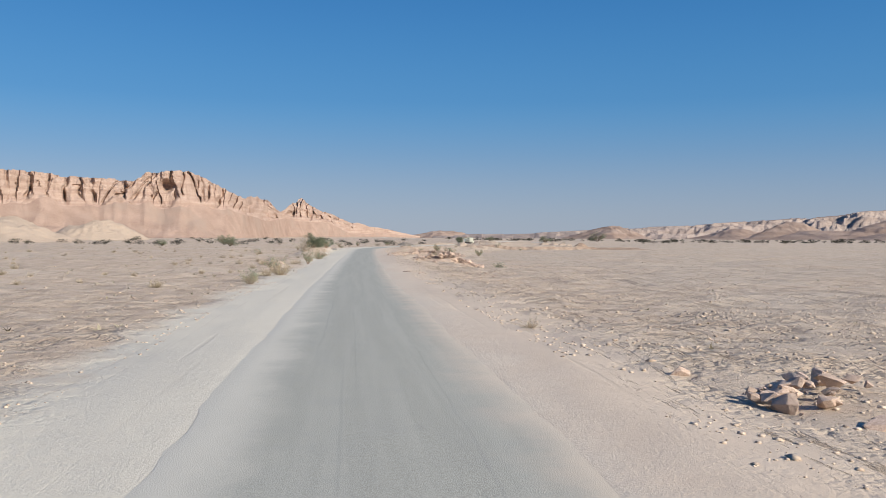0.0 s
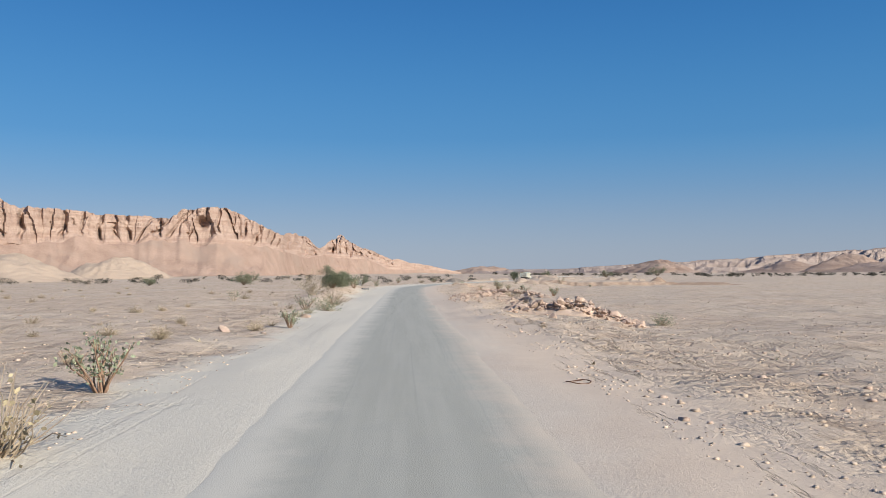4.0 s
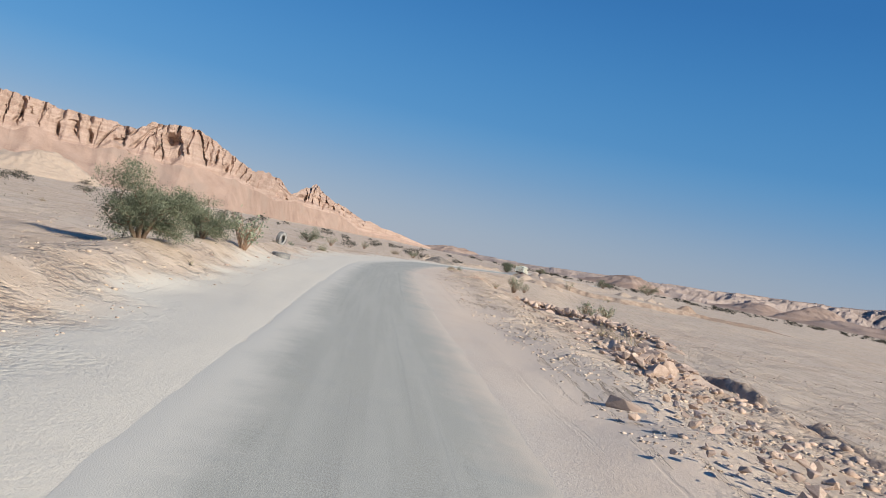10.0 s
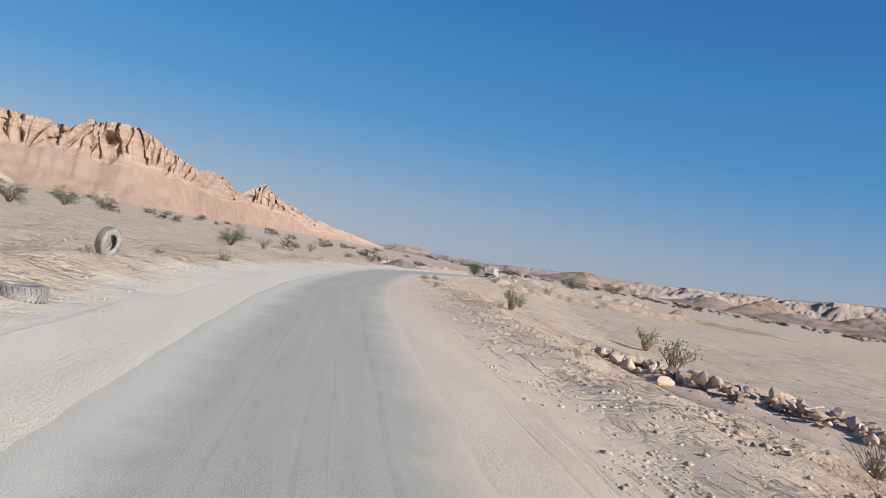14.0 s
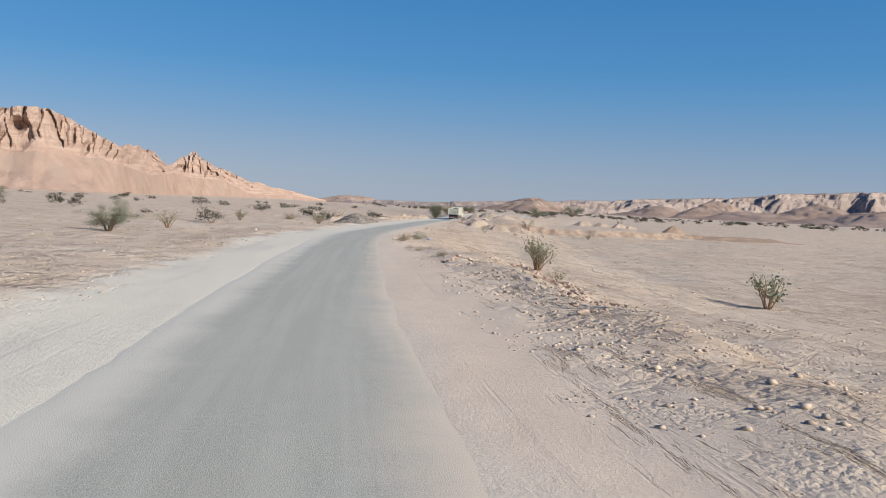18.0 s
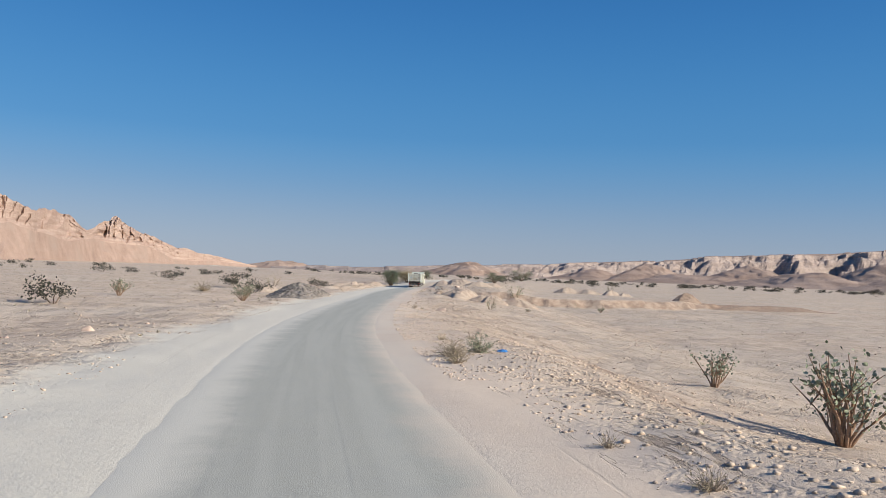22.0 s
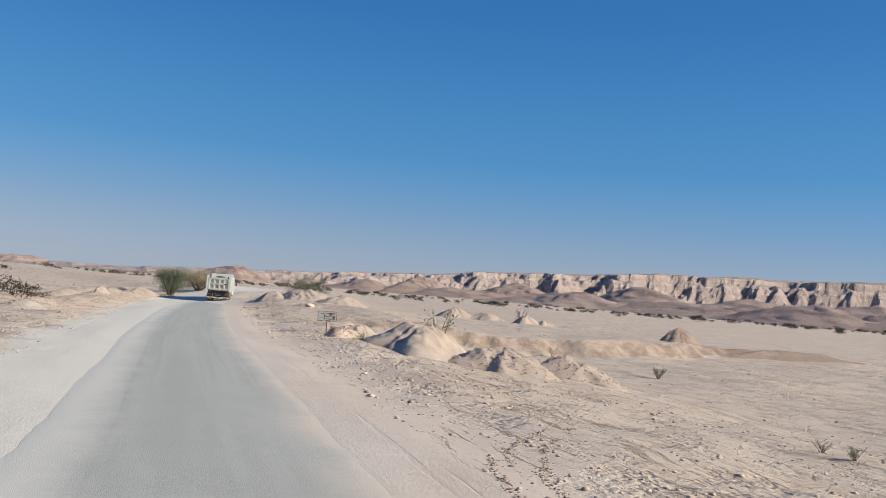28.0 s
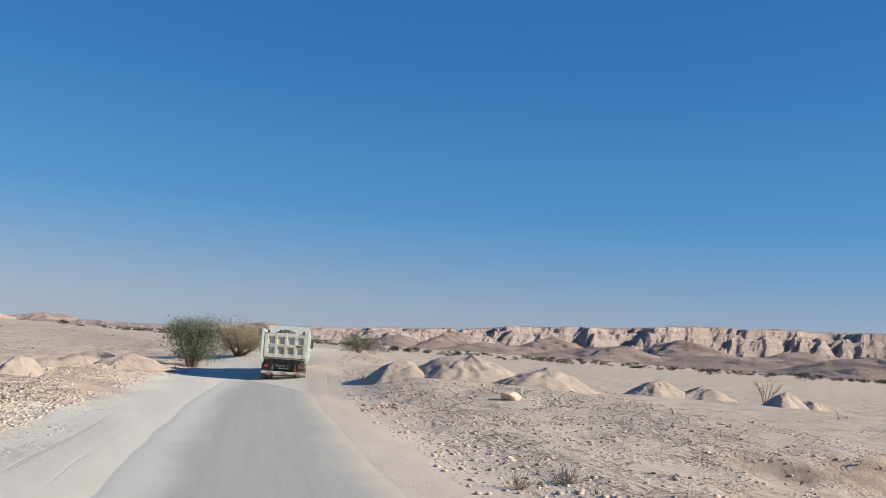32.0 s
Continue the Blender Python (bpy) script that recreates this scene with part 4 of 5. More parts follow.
def mound(name, x, y, rx, ry, h, turn, seed, label, mat=M_SPOIL, category="sand mound", group="", sharp=1.0, skirt=0.25, table=False):
    """A heap of dug earth with a rilled, lumpy skin."""
    n = 45
    a, r = np.meshgrid(np.linspace(0, 2 * np.pi, 97), np.linspace(0, 1.12, n))
    c, s = math.cos(radians(turn)), math.sin(radians(turn))
    edge = 1 + 0.22 * fbm(np.cos(a) * 1.3 + seed, np.sin(a) * 1.3, seed, 3)
    u, v = r * edge * rx * np.cos(a), r * edge * ry * np.sin(a)
    gx, gy2 = x + u * c - v * s, y + u * s + v * c
    rill = 0.45 - np.abs(fbm(gx * 1.6 / max(1.0, rx / 3) + 0.4 * np.cos(a), gy2 * 1.6 / max(1.0, rx / 3), seed + 5, 3))
    rc = np.clip(r, 0, 1)
    body = (1 - sharp) * (1 - rc) + sharp * (1 - rc ** 1.7) ** 1.25
    body = 1 - rc ** 3 if table else body
    top = h * body * (1 + 0.16 * fbm(gx / (0.55 * rx), gy2 / (0.55 * ry), seed + 2, 3)) + 0.07 * h * rill * np.sin(np.pi * rc) ** 1.3 + 0.03 * h * fbm(gx * 2.6, gy2 * 2.6, seed + 3, 4, 0.6) * (r < 1)
    z = land(gx, gy2) + top - skirt * smooth(0.92, 1.12, r)
    ob = sheet(name, gx, gy2, z, mat, True)
    return tagged(ob, label, category, group)


# ------------------------------------------------------------------ plants
def leafy_shrub(seed, stems=11, h=1.5, leaves=330, leaf=0.075, mat=M_LEAF, spread=0.55, label="", name="milkweed_shrub", stem_mat=None):
    """Many upright stems from one root, broad leaves towards their ends."""
    rng = random.Random(seed)
    root = thing(name, label or "grey-green broad-leaved desert shrub with reddish-brown stems", "shrub", "desert shrubs")
    lines, ends = [], []
    for k in range(stems):
        a, lean = 2 * math.pi * k / stems + rng.uniform(-0.4, 0.4), rng.uniform(0.1, spread)
        pts = crooked((0.06 * math.cos(a), 0.06 * math.sin(a), -0.05), (lean * math.cos(a), lean * math.sin(a), 1), h * rng.uniform(0.65, 1.0), 6, rng, 0.13)
        lines.append((pts, 0.022 * h, 0.007))
        for _ in range(2):
            i = rng.randint(2, 4)
            q = crooked(pts[i], (math.cos(a + rng.uniform(-1.3, 1.3)), math.sin(a + rng.uniform(-1.3, 1.3)), 1.1), h * rng.uniform(0.2, 0.4), 4, rng, 0.18)
            lines.append((q, 0.010 * h, 0.004))
            ends += q[1:]
        ends += pts[3:]
    v, f = tubes(lines, 5)
    add("branching_stem", mesh_np("branching_stem", v, f, stem_mat or M_STEM, True), root, "woody branching stems")
    places = [rng.choice(ends) + Vector((rng.gauss(0, 0.05), rng.gauss(0, 0.05), rng.gauss(0.02, 0.05))) * h for _ in range(leaves)]
    v, f = blades(places, [leaf * rng.uniform(0.6, 1.3) for _ in places], rng, 0.5, 1.5, True)
    add("foliage", mesh_np("foliage", v, f, mat), root, "broad dusty leaves")
    return root


def twiggy_bush(seed, h=0.6, twigs=90, leaves=160, mat=M_DRY, name="dry_bush", label="low dry grey-brown bush of bare twigs", flat=1.0, leaf=0.03, stem=None):
    rng = random.Random(seed)
    root = thing(name, label, "bush", "dry bushes")
    lines, ends = [], []
    for k in range(twigs):
        a, lean = rng.uniform(0, 6.28), rng.uniform(0.2, 1.6) * flat
        pts = crooked((rng.gauss(0, 0.06) * h, rng.gauss(0, 0.06) * h, -0.03), (lean * math.cos(a), lean * math.sin(a), 1), h * rng.uniform(0.6, 1.25), 4, rng, 0.22)
        lines.append((pts, 0.011 * h + 0.002, 0.003))
        ends += pts[2:]
    v, f = tubes(lines, 3)
    add("twig_tangle", mesh_np("twig_tangle", v, f, stem or M_TWIG), root, "tangle of thin dry twigs")
    if leaves:
        places = [rng.choice(ends) + Vector((rng.gauss(0, 0.05), rng.gauss(0, 0.05), rng.gauss(0, 0.05))) * h for _ in range(leaves)]
        v, f = blades(places, [leaf * rng.uniform(0.6, 1.4) for _ in places], rng, 0.3, 1.7, False)
        add("foliage", mesh_np("foliage", v, f, mat), root, "small withered leaves")
    return root


def acacia(seed, h=3.0, wide=2.0, clumps=46, per=120, leaf=0.05, mat=M_ACACIA, label="", name="acacia_tree", lean=0.0, flare=0.55):
    """Several crooked trunks, spreading limbs and a crown of small leaf clumps with gaps."""
    rng = random.Random(seed)
    root = thing(name, label or "dusty grey-green acacia with spreading crown and crooked trunks", "tree", "acacias")
    trunk, limb, ends = [], [], []
    for k in range(5):
        a = 2 * math.pi * k / 5 + rng.uniform(-0.4, 0.4)
        pts = crooked((0.1 * math.cos(a), 0.1 * math.sin(a), -0.1), (flare * math.cos(a) + lean, flare * math.sin(a), 1), h * 0.55, 5, rng, 0.16)
        trunk.append((pts, 0.035 * h, 0.016 * h))
        for _ in range(7):
            b = a + rng.uniform(-1.2, 1.2)
            q = crooked(pts[rng.randint(2, 5)], (math.cos(b) + lean, math.sin(b), rng.uniform(-0.15, 1.0)), wide * rng.uniform(0.35, 0.85), 5, rng, 0.2)
            limb.append((q, 0.012 * h, 0.003 * h))
            ends += q[1:]
    v, f = tubes(trunk, 7)
    add("trunk", mesh_np("trunk", v, f, M_BARK, True), root, "dark crooked trunks")
    v, f = tubes(limb, 4)
    add("branchwork", mesh_np("branchwork", v, f, M_BARK), root)
    places = []
    for _ in range(clumps):
        c = rng.choice(ends) + Vector((rng.gauss(0, 0.07), rng.gauss(0, 0.07), rng.gauss(0.03, 0.05))) * h
        s = rng.uniform(0.05, 0.11) * h
        places += [c + Vector((rng.gauss(0, s), rng.gauss(0, s), rng.gauss(0, 0.6 * s))) for _ in range(per)]
    v, f = blades(places, [leaf * rng.uniform(0.6, 1.4) for _ in places], rng, 0.3, 1.6, False)
    add("crown", mesh_np("crown", v, f, mat), root, "feathery dusty green foliage")
    return root


def spread(proto, spots, rng, base_h, sink=0.03, labels=None):
    """Copies of a plant at (x, y, height)."""
    made = []
    for n, (x, y, h) in enumerate(spots):
        k = proto[n % len(proto)] if isinstance(proto, list) else proto
        ob = copy_thing(k, put(k, x, y, h / base_h, rng.uniform(0, 360), sink))
        if labels:
            ob["label"] = labels
        made.append(ob)
    return made


def bury(protos):
    """Take away the plants that copies were made from."""
    for ob in protos:
        for o in (*ob.children_recursive, ob):
            bpy.data.objects.remove(o)


rng = random.Random(5)
shrubs = [leafy_shrub(1, 12, 1.5, 360, 0.06), leafy_shrub(2, 14, 1.5, 460, 0.062), leafy_shrub(3, 9, 1.5, 280, 0.055)]
spread(shrubs, [(-5.5, 65.3, 1.5), (-3.9, 85.8, 1.1), (-4.8, 102.7, 1.4), (-8.9, 154.8, 0.8), (-3.7, 152.7, 2.1), (-2.2, 247.0, 2.0), (3.6, 284.8, 1.8), (13.2, 275.0, 1.7)], rng, 1.5)
spread(shrubs, [(22.9, 184.1, 2.1), (33.9, 213.0, 2.5), (18.4, 206.6, 1.0), (28.0, 236.0, 1.7), (66.5, 315.7, 1.0), (43.9, 290.0, 0.5), (43.2, 288.7, 0.45)], rng, 1.5)
big_shrub = leafy_shrub(9, 17, 1.7, 620, 0.056, label="large grey-green milkweed shrub with bare reddish-brown stems")
big_shrub.matrix_basis = put(big_shrub, 24.3, 225.6, 1.55, 40)
sparse = [leafy_shrub(11, 6, 1.5, 70, 0.06, M_DRY, 0.5, "sparse half-dead desert shrub with few leaves", "sparse_shrub", M_TWIG), leafy_shrub(12, 5, 1.5, 95, 0.06, M_LEAF, 0.4, "thin young desert shrub with sparse leaves", "sparse_shrub", M_TWIG)]
spread(sparse, [(17.8, 156.7, 1.5), (37.2, 284.0, 1.6), (22.0, 333.4, 2.6), (70.5, 331.0, 1.2), (97.3, 368.5, 2.6), (61.0, 334.0, 3.2), (36.7, 282.4, 0.9), (-12.4, 118.8, 1.3)], rng, 1.5)
dry = [twiggy_bush(21), twiggy_bush(22, 0.6, 70, 60), twiggy_bush(23, 0.6, 110, 260, flat=1.3)]
spread(dry, [(-4.5, 58.3, 1.2), (5.0, 22.1, 0.38), (-5.4, 57.5, 0.66), (-5.1, 45.4, 0.6), (-4.9, 87.1, 0.4), (-5.1, 83.4, 0.55), (-7.8, 78.6, 0.5), (-3.5, 110.2, 1.5), (-4.2, 94.3, 0.42), (7.1, 82.0, 0.26), (17.4, 160.9, 1.2), (16.0, 154.8, 1.0),
             (13.7, 209.9, 0.38), (16.4, 233.2, 0.5), (15.6, 230.6, 0.5), (14.4, 212.1, 0.3), (14.0, 219.2, 0.3), (14.0, 216.8, 0.32), (26.5, 273.1, 0.32), (19.2, 239.4, 0.28), (17.9, 239.1, 0.3), (26.9, 272.2, 0.25), (40.6, 310.1, 0.55)], rng, 0.6)
spread(dry, [(46.4, 334.4, 0.42), (45.1, 334.1, 0.4), (11.3, 309.3, 1.3), (15.3, 154.2, 0.9), (12.3, 117.6, 0.5), (16.0, 232.2, 0.6), (-13.4, 100.0, 0.5), (-12.9, 104.8, 0.45), (-12.9, 127.3, 0.6)], rng, 0.6)
spots = []
while len(spots) < 90:
    y = rng.uniform(6, 175)
    x = float(line_x(y)) - 7.5 - 42 * rng.random() ** 1.3
    if float(fbm(np.array(x / 14), np.array(y / 14), 71, 2)) > -0.08:
        spots.append((x, y, rng.uniform(0.22, 0.55)))
spread([*dry, dry[2]], spots, rng, 0.6, labels="low grey-brown cushion bush on the sandy plain")
tall_dry = twiggy_bush(31, 2.1, 40, 420, name="dead_shrub", label="tall pale dead shrub of bare forked branches", flat=0.55, leaf=0.055, stem=M_PALE_TWIG)
tall_dry.matrix_basis = put(tall_dry, -5.9, 119.0, 1.1, 10)
green = [twiggy_bush(41, 0.7, 80, 900, M_LEAF, "green_bush", "low rounded grey-green bush on the verge", 1.3, 0.035), twiggy_bush(42, 0.7, 80, 700, M_LEAF, "green_bush", "low spreading grey-green bush with dry twigs", 1.6, 0.035)]
spread(green, [(-5.6, 50.5, 0.75), (-4.2, 98.1, 0.45), (17.3, 233.4, 0.62), (18.6, 101.1, 0.9), (-3.6, 181.5, 0.35), (-3.4, 101.7, 1.0), (-1.2, 187.0, 0.6)], rng, 0.7)
roadside_acacia = acacia(61, 3.0, 2.2, 190, 210, 0.036, label="large bushy dusty acacia beside the road")
roadside_acacia.matrix_basis = put(roadside_acacia, -5.5, 140.3, 0.86, 0, 0.05)
small_acacia = acacia(62, 2.0, 1.5, 130, 170, 0.032, label="smaller bushy acacia next to a larger one")
small_acacia.matrix_basis = put(small_acacia, -5.0, 148.3, 1.0, 50, 0.05)
trees = [acacia(63, 3.6, 2.5, 110, 170, 0.036), acacia(64, 3.6, 2.7, 105, 170, 0.036)]
pale_tree = acacia(65, 3.2, 1.15, 130, 150, 0.034, M_DRY, "whitish half-dry feathery acacia beside the road")
pale_tree.matrix_basis = put(pale_tree, 57.2, 386.5, 1.4, 30, 0.05)
spread(trees, [(74.5, 432.0, 3.2), (-45.5, 318.7, 4.2), (-34.7, 255.4, 3.4), (-53.1, 381.9, 4.4), (-44.6, 209.1, 2.2), (-5.1, 234.2, 2.6), (117.8, 488.6, 5.2), (205.0, 668.0, 9.0)], rng, 3.6)
near_tree = acacia(66, 3.4, 0.75, 100, 190, 0.036, flare=0.2, label="upright grey-green acacia with rounded crown beside the road")
near_tree.matrix_basis = put(near_tree, 51.2, 377.9, 1.45, 60, 0.05)
bury(shrubs + sparse + dry + green + trees)


# ------------------------------------------------------------------ far scrub: a dark broken line at the foot of the hills
def scrub(seed, h=1.8, clumps=20, per=46, leaf=0.10):
    rng = random.Random(seed)
    root = thing("scrub_tree", "small dark desert tree far out on the plain", "tree", "trees out on the plain")
    lines = [(crooked((0, 0, -0.2), (math.cos(a), math.sin(a), 1.4), h * 0.7, 3, rng, 0.15), 0.05, 0.02) for a in (0.3, 2.2, 4.4)]
    v, f = tubes(lines, 4)
    add("trunk", mesh_np("trunk", v, f, M_BARK), root)
    places = []
    for _ in range(clumps):
        c = Vector((rng.gauss(0, 0.50), rng.gauss(0, 0.50), rng.uniform(0.30, 0.85))) * h
        places += [c + Vector((rng.gauss(0, 0.16), rng.gauss(0, 0.16), rng.gauss(0, 0.09))) * h for _ in range(per)]
    v, f = blades(places, [leaf * rng.uniform(0.6, 1.4) for _ in places], rng, 0.2, 1.6, False)
    add("crown", mesh_np("crown", v, f, M_SCRUB), root, "dark dusty foliage")
    return root


rng = random.Random(8)
far_trees = [scrub(71), scrub(72), scrub(73, 1.8, 12)]
spots = []
for _ in range(170):
    az, dist = radians(rng.uniform(7, 64)), rng.uniform(410, 770)
    spots.append((19 + dist * math.sin(az), 254 + dist * math.cos(az), rng.uniform(1.4, 3.2)))
for _ in range(110):
    az, dist = radians(rng.uniform(10, 62)), rng.uniform(695, 1020)
    spots.append((19 + dist * math.sin(az), 254 + dist * math.cos(az), rng.uniform(1.8, 3.8)))
for _ in range(75):
    az, dist = radians(rng.uniform(-34, 6)), rng.uniform(260, 695)
    spots.append((dist * math.sin(az), 25 + dist * math.cos(az), rng.uniform(1.0, 2.8)))
spots += [(-99.0, 323.4, 2.4), (-82.2, 295.9, 2.2), (-79.2, 317.7, 2.2), (-55.1, 249.0, 2.0), (-30.5, 342.1, 1.7), (-9.9, 445.2, 2.6), (0.8, 266.4, 2.0), (329.8, 527.0, 3.8), (124.0, 493.5, 3.2)]
spread(far_trees, [p for p in spots if abs(p[0] - float(line_x(p[1]))) > 9], rng, 1.8, 0.05)
bury(far_trees)


# ------------------------------------------------------------------ heaps, banks and piles of stone
mound("quarry_mound", -145, 501, 27, 17, 11.8, 10, 201, "pale quarry spoil heap on the plain below the cliff", M_SPOIL, "spoil heap", "", 1.0)
mound("quarry_mound", -159, 409, 40, 25, 11.2, 10, 202, "broad pale quarry spoil heap on the plain", M_SPOIL, "spoil heap", "", 0.9)
HEAPS = []
for n, (x, y, rx, ry2, h, turn) in enumerate([(43.4, 309.2, 3.0, 2.3, 1.4, 20), (45.9, 306.4, 2.6, 1.8, 1.15, -20), (49.6, 306.0, 2.6, 1.5, 0.9, -30), (45.5, 319.2, 1.5, 1.0, 0.55, 30),
                                              (59.6, 357.6, 3.2, 2.4, 1.15, 0), (56.3, 359.2, 2.2, 1.6, 0.75, 20), (61.9, 354.2, 2.7, 1.6, 0.85, -20), (89.6, 373.4, 3.2, 2.2, 1.3, 0), (93.6, 371.8, 3.4, 2.2, 1.1, 0),
                                              (96.0, 365.8, 2.4, 1.7, 1.1, 0), (99.0, 365.2, 2.0, 1.5, 0.9, 0), (46.3, 371.8, 2.6, 1.7, 0.75, 40), (46.0, 382.3, 3.0, 1.8, 0.55, 40), (37.7, 361.1, 2.8, 1.8, 0.6, 30), (71.0, 370.6, 2.6, 1.6, 0.7, 10), (36.0, 356.9, 2.4, 1.3, 0.55, 30), (41.2, 367.5, 2.0, 1.3, 0.6, 20), (44.1, 376.1, 1.8, 1.2, 0.5, 40), (30.4, 349.5, 2.6, 1.4, 0.5, 60)] ):
    heap = mound("sand_mound", x, y, rx, ry2, h, turn, 210 + n, "pale heap of dug sand and gravel on the ground", group="dug sand heaps")
    if n in (1, 2, 11, 12):
        HEAPS.append((heap, 900 - 20 * n))


def dress(ob, n, seed, lo, hi):
    """Gravel lying on a heap."""
    co = np.empty(len(ob.data.vertices) * 3, np.float32)
    ob.data.vertices.foreach_get("co", co)
    co = co.reshape(45, 97, 3)
    r = np.random.RandomState(seed)
    i, k, f = (np.sqrt(r.rand(n)) * 38).astype(int), r.randint(0, 96, n), r.rand(n, 1)
    return co[i, k] * f + co[i + 1, k + 1] * (1 - f), lo + (hi - lo) * r.rand(n) ** 3


rubble_bank = mound("rubble_mound", 20.6, 295.5, 9.0, 3.0, 1.05, 70, 260, "long grey bank of broken rubble beside the road", M_GREY, "rubble heap", "", 0.7)
for n, (x, y, rx, ry2, h, turn, label) in enumerate([
                                                     (114.0, 338.0, 17.0, 3.2, 1.0, -6, "long low reddish-brown bank with dry scrub"), (97.6, 340.5, 3.4, 2.4, 1.75, 15, "steep dark end of an earth bank"), (18.5, 308.6, 3.4, 1.2, 0.7, 60, "pale earth bank behind a roadside pit"),
                                                     (39.0, 357.5, 2.0, 0.8, 0.6, 60, "dark clod heap with dead wood")]):
    mound("earth_bank", x, y, rx, ry2, h, turn, 240 + n, label, M_BROWN if h >= 1.0 else M_SPOIL, "earth bank", "", 0.75)


HEAPS.append((rubble_bank, 2600))


def rock_pile(name, x, y, rx, ry2, turn, h, count, smallest, largest, seed, label, power=2.6, bunch=0.42):
    """Stones dumped on a low earth mound."""
    rng = random.Random(seed)
    root = thing(name, label, "rock pile", "stone piles")
    if h > 0.25:
        base = mound("earth", x, y, rx * 1.15, ry2 * 1.35, h, turn, seed, "dug sandy earth under the stones", M_BED, sharp=0.8, table=h > 0.4)
        base.parent = root
        HEAPS.append((base, 700 + 8 * (seed - 300)))
        for key in ("category", "group"):
            if key in base:
                del base[key]
    c, s = math.cos(radians(turn)), math.sin(radians(turn))
    for n in range(count):
        u, v = rng.uniform(-1.1, 1.1), rng.gauss(0, bunch)
        u, v = max(-1.15, min(1.15, u)), max(-1.1, min(1.1, v))
        px, py = x + u * rx * c - v * ry2 * s, y + u * rx * s + v * ry2 * c
        r = min(1.0, math.hypot(u / 1.15, v / 1.35))
        size = smallest + (largest - smallest) * rng.random() ** power
        lay_stone("stone", px, py, size, rng, root, ground_at(px, py) + h * (1 - r ** (3 if h > 0.4 else 1.6)) + 0.06 + (1.1 if h > 0.4 else 0.45) * h * rng.random() * (1 - r), size > 0.5)
    return root


rock_pile("rock_pile", 11.9, 97.4, 3.7, 1.35, -15, 0.50, 298, 0.17, 0.62, 301, "pile of pinkish angular boulders on reddish earth", 1.7, 0.42)
rock_pile("rock_pile", 19.0, 169.5, 6.6, 1.4, -59, 0.50, 298, 0.20, 0.66, 302, "long row of dumped pinkish stones beside the pan", 1.7, 0.34)
rock_pile("rock_pile", 8.0, 122.6, 9.5, 1.7, 80, 0.20, 290, 0.06, 0.28, 303, "scattered rubble stones along the road shoulder")
rock_pile("rock_pile", 12.1, 139.3, 4.5, 1.5, 75, 0.30, 130, 0.14, 0.7, 304, "loose pile of reddish and pale stones")
rock_pile("rock_pile", 14.7, 197.6, 9.0, 1.3, 78, 0.10, 290, 0.05, 0.26, 305, "bank of small reddish rubble along the shoulder")
rock_pile("rock_pile", 50.4, 349.0, 2.2, 1.0, 60, 0.15, 40, 0.10, 0.40, 306, "patch of grey rubble stones beside the road")
rock_pile("rock_pile", 7.6, 12.9, 1.5, 0.7, 30, 0.16, 60, 0.06, 0.50, 307, "cluster of pale stones on the road verge")
rock_pile("rock_pile", 13.6, 206.2, 0.55, 0.4, 10, 0.14, 22, 0.08, 0.3, 309, "small heap of reddish clods on the verge")
rock_pile("rock_pile", 42.0, 314.6, 0.95, 0.6, 20, 0.5, 26, 0.06, 0.22, 308, "dark clods and stones beside a signboard")

rng = random.Random(77)
for x, y, size in [(6.7, 12.0, 0.62), (6.1, 14.6, 0.35), (7.3, 10.7, 0.5), (9.8, 93.5, 0.6), (10.6, 137.4, 0.8), (7.3, 117.6, 0.42), (7.0, 126.5, 0.55), (6.7, 118.1, 0.4), (18.2, 168.8, 1.0), (-6.2, 82.5, 0.55), (-4.0, 94.2, 0.5), (56.2, 349.3, 0.95), (28.3, 271.6, 0.6), (65.1, 369.6, 0.8), (5.2, 240.5, 0.5), (14.9, 100.2, 0.55), (12.9, 116.9, 0.8), (12.4, 118.1, 0.55), (11.6, 119.6, 0.5), (-2.4, 180.0, 0.4), (14.6, 206.9, 0.35)]:
    tagged(lay_stone("boulder", x, y, size, rng, None, None, True), "pale angular limestone boulder lying on sandy ground", "boulder", "boulders")


